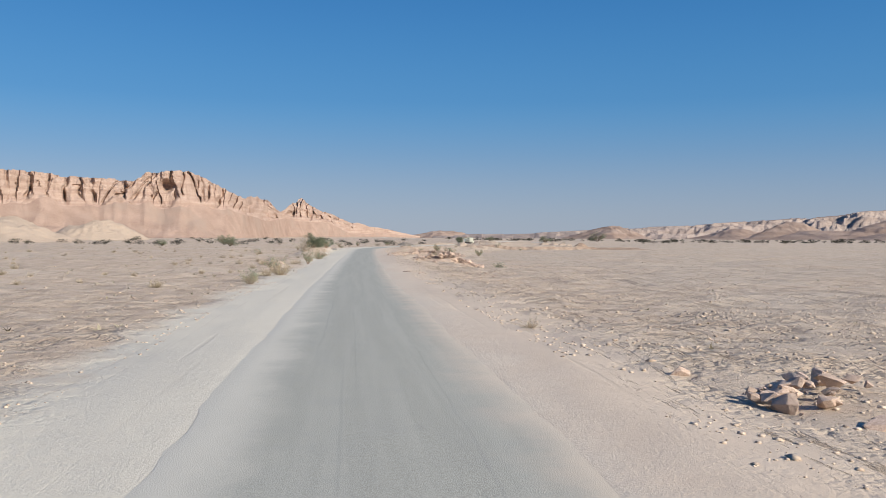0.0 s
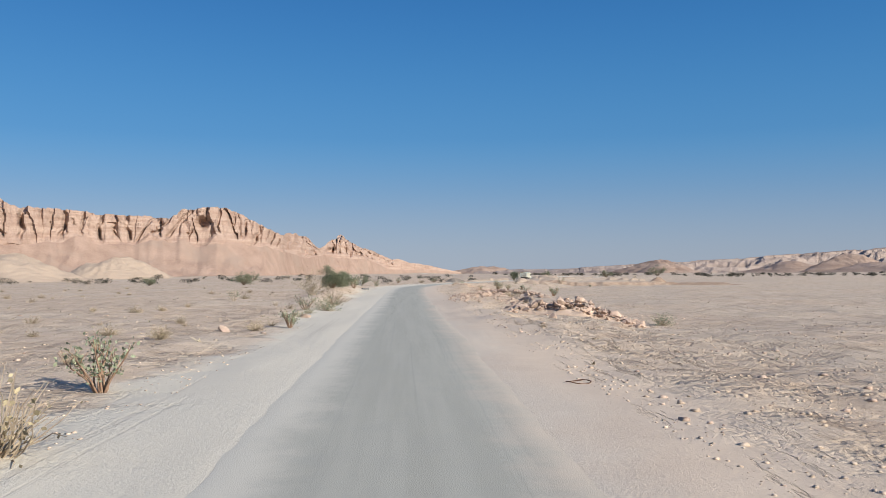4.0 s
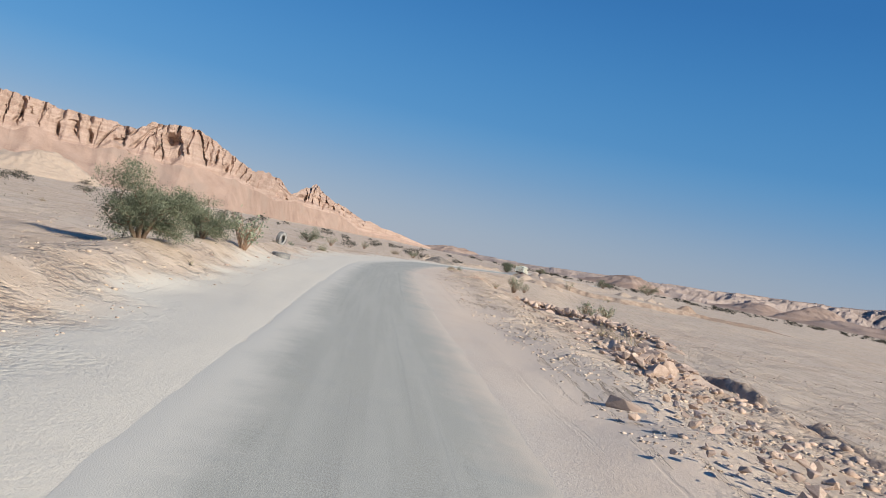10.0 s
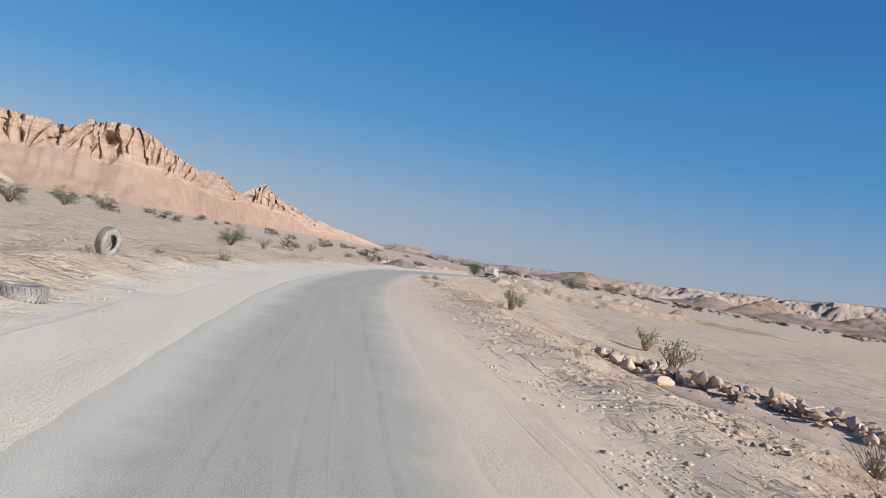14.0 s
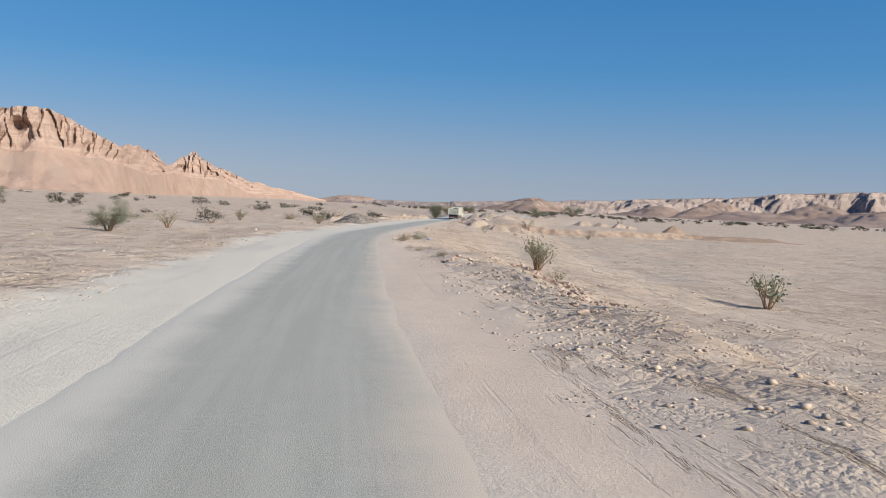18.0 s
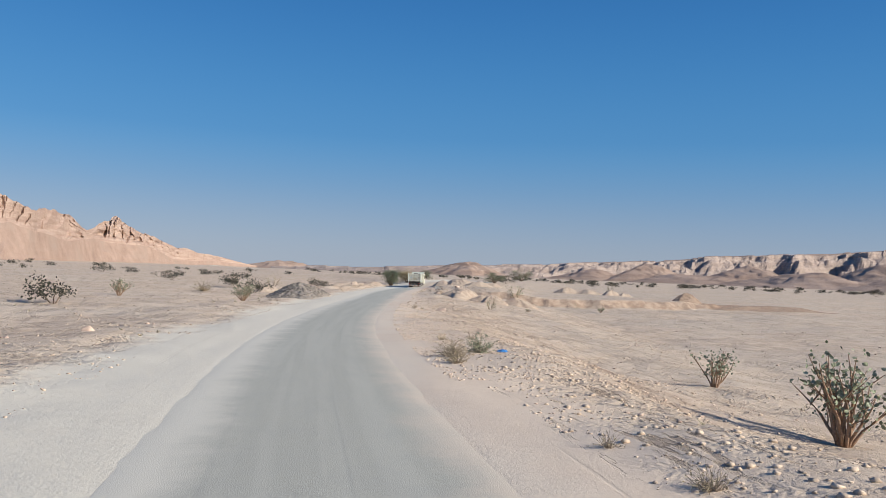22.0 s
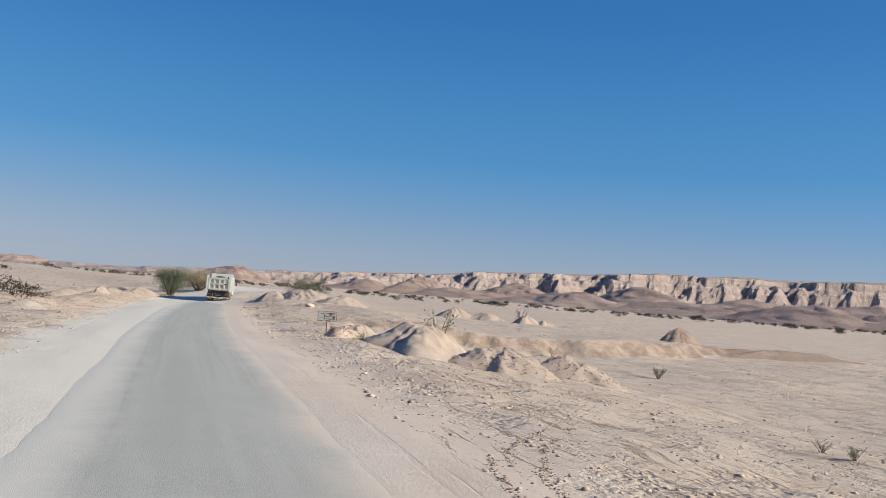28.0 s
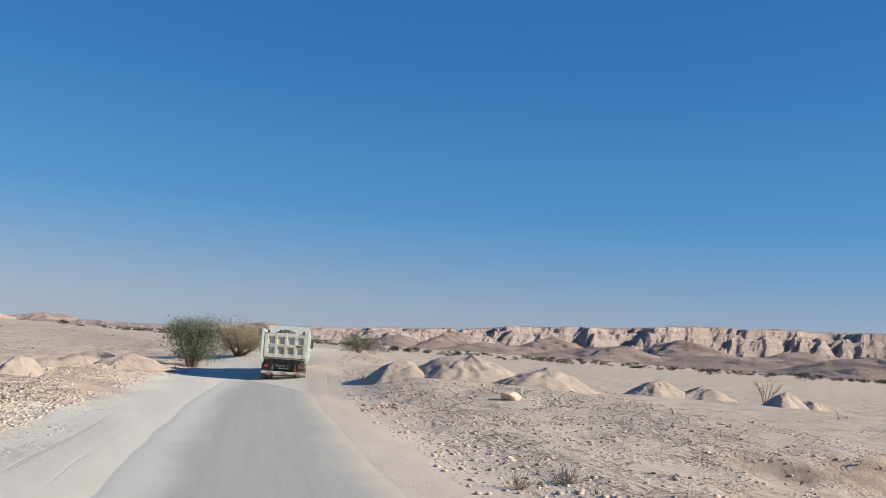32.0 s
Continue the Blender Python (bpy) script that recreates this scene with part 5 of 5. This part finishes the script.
# ------------------------------------------------------------------ gravel and dry tufts, too many to count
def scatter(name, places, sizes, mat, label, seed, kind_of):
    r = np.random.RandomState(seed)
    n = len(places)
    if kind_of == "gravel":
        v0 = np.array([(-1, -1, -1), (1, -1, -1), (1, 1, -1), (-1, 1, -1), (-1, -1, 1), (1, -1, 1), (1, 1, 1), (-1, 1, 1)], float) * 0.62
        q0 = [(0, 3, 2, 1), (4, 5, 6, 7), (0, 1, 5, 4), (1, 2, 6, 5), (2, 3, 7, 6), (3, 0, 4, 7)]
        f0 = np.array([t for a, b, c, d in q0 for t in ((a, b, c), (a, c, d))])
        v = v0[None] * (0.45 + 0.75 * r.rand(n, 8, 3))
        g = r.randn(n, 4)
        w, x, y, z = (g / np.linalg.norm(g, axis=1, keepdims=True)).T
        turn = np.stack([np.stack([1 - 2 * (y * y + z * z), 2 * (x * y - z * w), 2 * (x * z + y * w)], -1), np.stack([2 * (x * y + z * w), 1 - 2 * (x * x + z * z), 2 * (y * z - x * w)], -1), np.stack([2 * (x * z - y * w), 2 * (y * z + x * w), 1 - 2 * (x * x + y * y)], -1)], 1)
        v = np.einsum("nij,nkj->nki", turn, v) * np.array([1.25, 1.1, 0.62]) + np.array([0, 0, 0.12])
    else:
        blades_n = 7
        base = r.randn(n, blades_n, 1, 3) * np.array([0.25, 0.25, 0.0])
        tip = base + r.randn(n, blades_n, 1, 3) * np.array([0.8, 0.8, 0.25]) + np.array([0, 0, 0.9])
        across = r.randn(n, blades_n, 1, 3) * np.array([0.12, 0.12, 0.03])
        v = np.concatenate([base - across, base + across, tip], 2).reshape(n, blades_n * 3, 3)
        f0 = np.arange(blades_n * 3).reshape(blades_n, 3)
    v = v * sizes[:, None, None] + places[:, None, :]
    k = v.shape[1]
    f = (f0[None] + (np.arange(n) * k)[:, None, None]).reshape(-1, 3)
    me = bpy.data.meshes.new(name)
    me.vertices.add(n * k)
    me.vertices.foreach_set("co", v.astype(np.float32).ravel())
    me.loops.add(f.size)
    me.loops.foreach_set("vertex_index", f.astype(np.int32).ravel())
    me.polygons.add(len(f))
    me.polygons.foreach_set("loop_start", np.arange(0, f.size, 3, dtype=np.int32))
    me.update(calc_edges=True)
    me.materials.append(mat)
    return tagged(new(name, me), label, name.replace("_", " "), kind="stuff")


for heap, count in HEAPS:
    P, sizes = dress(heap, count, count, 0.018, 0.22 if count == 2600 else 0.07)
    ob = scatter("loose_stone_cover", P, sizes, M_GREY if count == 2600 else M_STONE, "loose stones lying on a gravel heap", count, "gravel")


def strewn(n, seed, lo, hi, power, y0, y1, patch, keep):
    """Places beside the road: side from lo to hi, denser near lo, in patches."""
    r = np.random.RandomState(seed)
    y = y0 + (y1 - y0) * r.rand(n)
    side = lo + (hi - lo) * r.rand(n) ** power
    x = line_x(y) + side
    ok = fbm(x / patch, y / patch, seed, 3) > keep
    x, y = x[ok], y[ok]
    return np.stack([x, y, land(x, y)], -1), r


P, r = strewn(96000, 401, 4.0, 26, 1.25, -2, 395, 2.2, -0.05)
scatter("gravel", P, 0.009 + 0.048 * r.rand(len(P)) ** 3, M_GRAVEL, "loose pale gravel strewn over the sand", 1, "gravel")
P, r = strewn(45600, 402, -4.6, -26, 1.5, -2, 395, 2.2, 0.0)
scatter("gravel", P, 0.009 + 0.040 * r.rand(len(P)) ** 4, M_GRAVEL, "loose pale gravel strewn over the sand", 2, "gravel")
# gravel bed on the raised verge, and the rubble shoulder of the embankment
P, r = strewn(24100, 407, 3.3, 9.5, 1.1, 227, 283, 1.3, -0.15)
scatter("gravel", P, 0.010 + 0.042 * r.rand(len(P)) ** 3, M_GRAVEL, "pale broken gravel heaped along the verge", 7, "gravel")
P, r = strewn(13000, 408, 4.6, 11.0, 1.0, 88, 237, 1.6, 0.05)
scatter("rubble", P, 0.014 + 0.075 * r.rand(len(P)) ** 5, M_CLOD, "reddish clods and rubble along the embankment", 8, "gravel")
P, r = strewn(6900, 408, 8.4, 13.4, 1.0, 95, 162, 1.6, 0.0)
scatter("rubble", P, 0.03 + 0.15 * r.rand(len(P)) ** 4, M_STONE, "dark clods and rubble on the eroded bank", 9, "gravel")
P, r = strewn(17200, 410, -5.6, -12.0, 1.0, 318, 378, 2.4, -0.25)
scatter("gravel", P, 0.02 + 0.06 * r.rand(len(P)) ** 3, M_GRAVEL, "whitish gravel dumped beside the road", 11, "gravel")
P, r = strewn(9200, 411, 3.8, 16.0, 1.1, 309, 356, 1.8, 0.0)
scatter("rubble", P, 0.014 + 0.08 * r.rand(len(P)) ** 5, M_CLOD, "clods and rubble stones on the raised verge", 12, "gravel")
P, r = strewn(10800, 403, 4.2, 46, 1.2, 48, 420, 3.0, 0.35)
scatter("rubble", P, 0.03 + 0.09 * r.rand(len(P)) ** 5, M_STONE, "scattered rubble stones on the desert floor", 3, "gravel")
P, r = strewn(18000, 412, 4.6, 24, 1.35, -2, 395, 2.6, 0.0)
scatter("clods", P, 0.018 + 0.075 * r.rand(len(P)) ** 5, M_CLOD, "crusty clods of dried earth on the desert floor", 13, "gravel")
P, r = strewn(17000, 413, -5.6, -55, 1.35, -2, 395, 2.6, 0.0)
scatter("clods", P, 0.018 + 0.075 * r.rand(len(P)) ** 5, M_CLOD, "crusty clods of dried earth on the desert floor", 14, "gravel")
P, r = strewn(7200, 404, -5.5, -60, 1.2, -2, 420, 3.0, 0.35)
scatter("rubble", P, 0.03 + 0.09 * r.rand(len(P)) ** 5, M_STONE, "scattered rubble stones on the desert floor", 4, "gravel")
r = np.random.RandomState(409)
u = np.sort(r.rand(1500))
ex = np.interp(u, [0, 0.25, 0.5, 0.75, 1], [28.4, 29.1, 30.1, 31.4, 33.8]) + np.where(r.rand(1500) < 0.5, 0.0, 0.75) + 0.05 * r.randn(1500)
ey = np.interp(u, [0, 0.25, 0.5, 0.75, 1], [281.8, 284.5, 286.6, 288.2, 290.1]) - 0.35 * (ex > 30.7) + 0.05 * r.randn(1500)
scatter("clod_track", np.stack([ex, ey, land(ex, ey)], -1), 0.006 + 0.022 * r.rand(1500) ** 3, M_BROWN, "broken clods along curved wheel ruts in the sand", 10, "gravel")
P, r = strewn(7000, 405, -6.0, -150, 1.25, -2, 519, 6.0, 0.05)
scatter("dry_grass", P, 0.04 + 0.16 * r.rand(len(P)) ** 3, M_TUFT, "low dry tufts of desert grass", 5, "tuft")
P, r = strewn(6500, 406, 5.0, 130, 1.2, -2, 519, 6.0, 0.25)
scatter("dry_grass", P, 0.03 + 0.11 * r.rand(len(P)) ** 3, M_TUFT, "low dry tufts of desert grass", 6, "tuft")


# ------------------------------------------------------------------ tyres, signboard, litter
def box_bm(x0, x1, y0, y1, z0, z1, bevel=0.015):
    bm = bmesh.new()
    bmesh.ops.create_cube(bm, size=1, matrix=Matrix.Translation(((x0 + x1) / 2, (y0 + y1) / 2, (z0 + z1) / 2)) @ Matrix.Diagonal((x1 - x0, y1 - y0, z1 - z0, 1)))
    if bevel:
        bmesh.ops.bevel(bm, geom=bm.edges[:], offset=min(bevel, 0.3 * min(x1 - x0, y1 - y0, z1 - z0)), segments=2, affect="EDGES", profile=0.6)
    return bm


def lathe_bm(profile, n=40):
    """A ring about the x axis from (radius, x) pairs."""
    bm = bmesh.new()
    rows = [[bm.verts.new((x, r * math.cos(2 * math.pi * k / n), r * math.sin(2 * math.pi * k / n))) for k in range(n)] for r, x in profile]
    for a, b in zip(rows, rows[1:] + rows[:1]):
        for k in range(n):
            bm.faces.new((a[k], a[(k + 1) % n], b[(k + 1) % n], b[k]))
    bmesh.ops.recalc_face_normals(bm, faces=bm.faces[:])
    return bm


def tyre_profile(r, w, hole):
    return [(hole, -0.42 * w), (hole + 0.05, -0.5 * w), (r - 0.10, -0.52 * w), (r - 0.02, -0.44 * w), (r, -0.30 * w), (r, 0.30 * w), (r - 0.02, 0.44 * w), (r - 0.10, 0.52 * w), (hole + 0.05, 0.5 * w), (hole, 0.42 * w), (hole - 0.01, 0.3 * w), (hole + 0.10, 0.25 * w), (hole + 0.10, -0.25 * w), (hole - 0.01, -0.3 * w)]


def tread_bm(r, w, n=30):
    bm = bmesh.new()
    for k in range(n):
        for x0, off in ((-0.26, 0.0), (0.26, 0.5)):
            a = 2 * math.pi * (k + off) / n
            m = Matrix.Rotation(a, 4, "X") @ Matrix.Translation((x0 * w, 0, r + 0.004)) @ Matrix.Rotation(radians(18 if x0 < 0 else -18), 4, "Z") @ Matrix.Diagonal((0.42 * w, 0.10 * r, 0.018, 1))
            bmesh.ops.create_cube(bm, size=1, matrix=m)
    return bm


def old_tyre(name, label):
    root = thing(name, label, "tyre", "discarded tyres")
    carcass = part("carcass", lathe_bm(tyre_profile(0.5, 0.30, 0.27)), M_OLD_TYRE, root, "dusty grey rubber carcass", True)
    part("tread", tread_bm(0.5, 0.30), M_OLD_TYRE, carcass, "worn lugged tread")
    return root


t1 = old_tyre("truck_tyre", "discarded truck tyre standing upright in gravel")
t1.matrix_basis = pose(-3.6, 171.6, ground_at(-3.6, 171.6) + 0.42, 0, 6, -25)
t2 = old_tyre("truck_tyre", "discarded truck tyre lying flat on dusty verge")
t2.matrix_basis = pose(-2.4, 159.6, ground_at(-2.4, 159.6) + 0.13, 0, 90, 0)

wire = thing("wire_ring", "thin rusty wire hoop lying on the sand", "wire ring")
v, f = tubes([([(0.27 * math.cos(a / 5.0), 0.24 * math.sin(a / 5.0), 0.01 + 0.02 * math.sin(a / 2.3)) for a in range(32)], 0.014, 0.014)], 5)
add("hoop", mesh_np("hoop", v, f, M_RUST, True), wire)
wire.matrix_basis = pose(4.7, 65.1, ground_at(4.7, 65.1) + 0.012)

rng = random.Random(12)
bm = bmesh.new()
bmesh.ops.create_icosphere(bm, subdivisions=3, radius=0.16)
for vert in bm.verts:
    vert.co *= 1 + 0.45 * noise.noise(vert.co * 14)
    vert.co.z = abs(vert.co.z) * 0.55
bag = part("plastic_bag", bm, M_BAG, None)
bag.matrix_basis = pose(18.1, 233.4, ground_at(18.1, 233.4) - 0.01, 0, 0, 30)
tagged(bag, "crumpled bright blue plastic bag caught on the ground", "plastic bag")

sign = thing("signboard", "small weathered signboard on a thin rusty post", "sign")
part("post", box_bm(-0.022, 0.022, -0.022, 0.022, -0.3, 1.12, 0.004), M_RUST, sign, "thin rusty steel post")
panel = part("panel", box_bm(-0.50, 0.50, -0.036, -0.024, 0.60, 1.12, 0.004), M_BOARD, sign, "pale grey board with faded writing and peeled paint")
for x0, x1, z0, z1 in ((-0.515, 0.515, 1.115, 1.135), (-0.515, 0.515, 0.585, 0.605), (-0.515, -0.495, 0.605, 1.115), (0.495, 0.515, 0.605, 1.115)):
    part("frame_bar", box_bm(x0, x1, -0.042, -0.022, z0, z1, 0.003), M_RUST, panel, "thin rusty frame bar")
for x0, x1, z0, z1 in ((-0.37, -0.20, 0.985, 1.015), (-0.22, -0.14, 0.865, 0.89), (-0.10, 0.22, 0.84, 0.865), (-0.40, -0.18, 0.74, 0.765), (-0.08, 0.24, 0.70, 0.74)):
    part("lettering_bar", box_bm(x0, x1, -0.040, -0.0365, z0, z1, 0.0), M_BLACK, panel, "dark unreadable lettering")
for n, (x0, x1, z0, z1) in enumerate(((-0.175, -0.105, 0.61, 1.10), (-0.10, 0.46, 0.97, 1.07), (0.24, 0.44, 0.62, 0.95), (-0.11, 0.30, 0.605, 0.66), (-0.48, -0.20, 0.605, 0.635), (0.05, 0.30, 0.90, 0.98))):
    bm = bmesh.new()
    rg = random.Random(900 + n)
    ring = [((x0 + x1) / 2 + (x1 - x0) / 2 * rg.uniform(0.45, 1.1) * math.cos(a), (z0 + z1) / 2 + (z1 - z0) / 2 * rg.uniform(0.45, 1.1) * math.sin(a)) for a in [k * 2 * math.pi / 26 for k in range(26)]]
    front, back = [bm.verts.new((x, -0.0385, z)) for x, z in ring], [bm.verts.new((x, -0.0365, z)) for x, z in ring]
    bm.faces.new(front), bm.faces.new(back[::-1])
    for k in range(26):
        bm.faces.new((front[k], back[k], back[(k + 1) % 26], front[(k + 1) % 26]))
    part("peeled_patch", bm, M_RUST, panel, "brown patch of peeled paint")
sign.matrix_basis = pose(42.8, 318.2, ground_at(42.8, 318.2), 0, 0, -22)


# ------------------------------------------------------------------ the dump truck
def dump_truck():
    t = thing("dump_truck", "old cream dump truck loaded with dark rubble on the road", "truck")
    bed = part("bed", box_bm(-1.22, 1.22, -1.95, 3.1, 1.24, 1.36), M_CREAM, t, "cream steel bed floor")
    for s in (-1, 1):
        part("side_wall", box_bm(s * 1.25 - 0.035, s * 1.25 + 0.035, -1.98, 3.12, 1.26, 2.70), M_CREAM, bed, "dented cream side wall")
        for k in range(7):
            y = -1.75 + k * 0.78
            part("side_rib", box_bm(s * 1.32 - 0.04, s * 1.32 + 0.04, y - 0.05, y + 0.05, 1.28, 2.64), M_CREAM, bed)
        part("top_rail", box_bm(s * 1.27 - 0.07, s * 1.27 + 0.07, -1.98, 3.12, 2.68, 2.78), M_CREAM, bed, "cream top rail")
        part("corner_post", box_bm(s * 1.24 - 0.08, s * 1.24 + 0.08, -2.10, -1.96, 1.16, 2.86), M_PALE, bed, "pale corner post")
    part("front_wall", box_bm(-1.22, 1.22, 3.05, 3.12, 1.26, 3.12), M_PALE, bed, "faded pale green front wall")
    part("canopy", box_bm(-1.22, 1.22, 3.10, 4.1, 3.06, 3.12), M_PALE, bed, "pale steel cab guard")
    gate = part("tailgate", box_bm(-1.15, 1.15, -2.02, -1.98, 1.28, 2.66, 0.006), M_CREAM, t, "cream ribbed tailgate with faded markings")
    for k in range(5):
        x, w = -1.05 + k * 0.525, 0.10 if k in (0, 4) else 0.085
        part("rib", box_bm(x - w, x + w, -2.12, -2.02, 1.29, 2.65, 0.03), M_CREAM, gate)
    for z, w in ((1.40, 0.12), (1.97, 0.09), (2.55, 0.11)):
        part("cross_rib", box_bm(-1.15, 1.15, -2.114, -2.02, z - w, z + w, 0.03), M_CREAM, gate)
    part("paint_mark", box_bm(-0.86, -0.60, -2.1262, -2.115, 1.92, 2.04, 0.0), M_BLUE, gate, "faded pale blue paint mark")
    part("paint_mark", box_bm(0.56, 0.92, -2.1262, -2.115, 1.93, 2.03, 0.0), M_RUST, gate, "faded brownish paint mark")
    part("rust_stain", box_bm(-1.10, 1.10, -2.1164, -2.115, 1.285, 1.32, 0.0), M_RUST, gate, "rusty lower lip")
    for x in (-0.95, 0.95):
        part("hinge", box_bm(x - 0.06, x + 0.06, -2.16, -2.00, 2.64, 2.80), M_DARK, gate, "dark steel hinge")
        part("latch", box_bm(x - 0.05, x + 0.05, -2.16, -2.02, 1.14, 1.34), M_DARK, gate)
    # load
    n = 33
    u, v = np.meshgrid(np.linspace(-1.2, 1.2, n), np.linspace(-1.95, 3.0, 2 * n))
    z = 2.40 + 0.42 * np.exp(-(u / 0.8) ** 2 - ((v - 0.9) / 1.7) ** 2) + 0.12 * fbm(u * 2.5, v * 2.5, 91, 4)
    load = sheet("load", u, v, z, M_LOAD, False)
    load.parent = t
    load["label"] = "heap of dark rubble in the bed"
    # chassis
    for s in (-1, 1):
        part("chassis_rail", box_bm(s * 0.42 - 0.05, s * 0.42 + 0.05, -1.9, 5.6, 0.82, 1.22), M_DARK, t, "dark steel chassis rail")
    for y in (-1.8, -0.7, 0.7, 2.2, 4.0):
        part("cross_member", box_bm(-0.40, 0.40, y - 0.06, y + 0.06, 0.80, 1.00), M_DARK, t)
    part("rear_panel", box_bm(-1.12, 1.12, -1.78, -1.72, 0.66, 1.22), M_DARK, t, "grimy dark rear panel")
    bumper = part("bumper", box_bm(-1.20, 1.20, -2.02, -1.90, 0.42, 0.56), M_WHITE, t, "chipped white rear bumper bar")
    for x in (-0.75, 0.0, 0.75):
        part("red_band", box_bm(x - 0.16, x + 0.16, -2.026, -2.018, 0.44, 0.54, 0.0), M_FADED, bumper, "faded red band")
    for x in (-0.62, 0.62):
        part("bumper_bracket", box_bm(x - 0.05, x + 0.05, -1.95, -1.75, 0.52, 0.95), M_DARK, bumper)
    for s in (-1, 1):
        lamp = part("tail_lamp", box_bm(s * 0.92 - 0.17, s * 0.92 + 0.17, -1.86, -1.76, 0.74, 0.90), M_DARK, t, "tail lamp housing")
        part("lens", box_bm(s * 0.92 - 0.14, s * 0.92 + 0.02, -1.885, -1.858, 0.765, 0.875, 0.006), M_RED, lamp, "red lens")
        part("mudflap", box_bm(s * 0.96 - 0.26, s * 0.96 + 0.26, -1.62, -1.59, 0.30, 0.80, 0.004), M_TYRE, t, "black rubber mudflap")
    plate = part("number_plate", box_bm(-0.26, 0.26, -1.80, -1.785, 0.70, 0.86, 0.004), M_WHITE, t, "pale plate with unreadable dark bars")
    for x in (-0.13, 0.10):
        part("plate_bar", box_bm(x - 0.09, x + 0.09, -1.807, -1.801, 0.755, 0.805, 0.0), M_BLACK, plate)
    for y in (-1.0, 0.35):
        part("axle", box_bm(-0.9, 0.9, y - 0.07, y + 0.07, 0.44, 0.58), M_DARK, t, "grimy axle")
    # wheels
    for y, xs in ((-1.0, (-1.08, -0.74, 0.74, 1.08)), (0.35, (-1.08, -0.74, 0.74, 1.08)), (4.6, (-1.04, 1.04))):
        for x in xs:
            w = part("wheel", lathe_bm([(0.06, -0.05), (0.27, -0.08), (0.30, -0.13), (0.30, 0.13), (0.27, 0.08), (0.06, 0.05)], 28), M_DARK, t, "dusty steel wheel", True)
            w.matrix_basis = pose(x, y, 0.51)
            part("tyre", lathe_bm(tyre_profile(0.51, 0.28, 0.29), 36), M_TYRE, w, "dusty black tyre", True)
    # cab
    cab = part("cab", box_bm(-1.20, 1.20, 3.7, 5.7, 0.75, 2.72, 0.10), M_CREAM, t, "cream cab")
    part("windscreen", box_bm(-1.05, 1.05, 5.69, 5.72, 1.75, 2.50, 0.01), M_GLASS, cab, "dark windscreen")
    part("rear_window", box_bm(-0.6, 0.6, 3.68, 3.705, 1.85, 2.40, 0.01), M_GLASS, cab)
    part("grille", box_bm(-0.8, 0.8, 5.69, 5.73, 1.0, 1.5, 0.01), M_DARK, cab)
    part("front_bumper", box_bm(-1.22, 1.22, 5.65, 5.85, 0.42, 0.74), M_WHITE, cab)
    for s in (-1, 1):
        part("door_window", box_bm(s * 1.20 - 0.012, s * 1.20 + 0.012, 4.3, 5.3, 1.75, 2.45, 0.005), M_GLASS, cab)
        mirror = part("mirror_arm", box_bm(s * 1.32 - 0.14, s * 1.32 + 0.14, 5.45, 5.49, 2.28, 2.32), M_DARK, cab, "dark mirror arm")
        part("mirror", box_bm(s * 1.46 - 0.10, s * 1.46 + 0.10, 5.40, 5.46, 1.85, 2.35), M_DARK, mirror, "dark side mirror")
        part("fuel_tank", box_bm(s * 0.90 - 0.25, s * 0.90 + 0.25, 1.7, 3.0, 0.45, 0.95, 0.06), M_DARK, t, "dark fuel tank")
    return t


truck = dump_truck()
TX, TY = 53.7, 367.8
truck.matrix_basis = pose(TX, TY, float(rise(TY)) + 0.05, 0, 0, -math.degrees(heading(TY)))
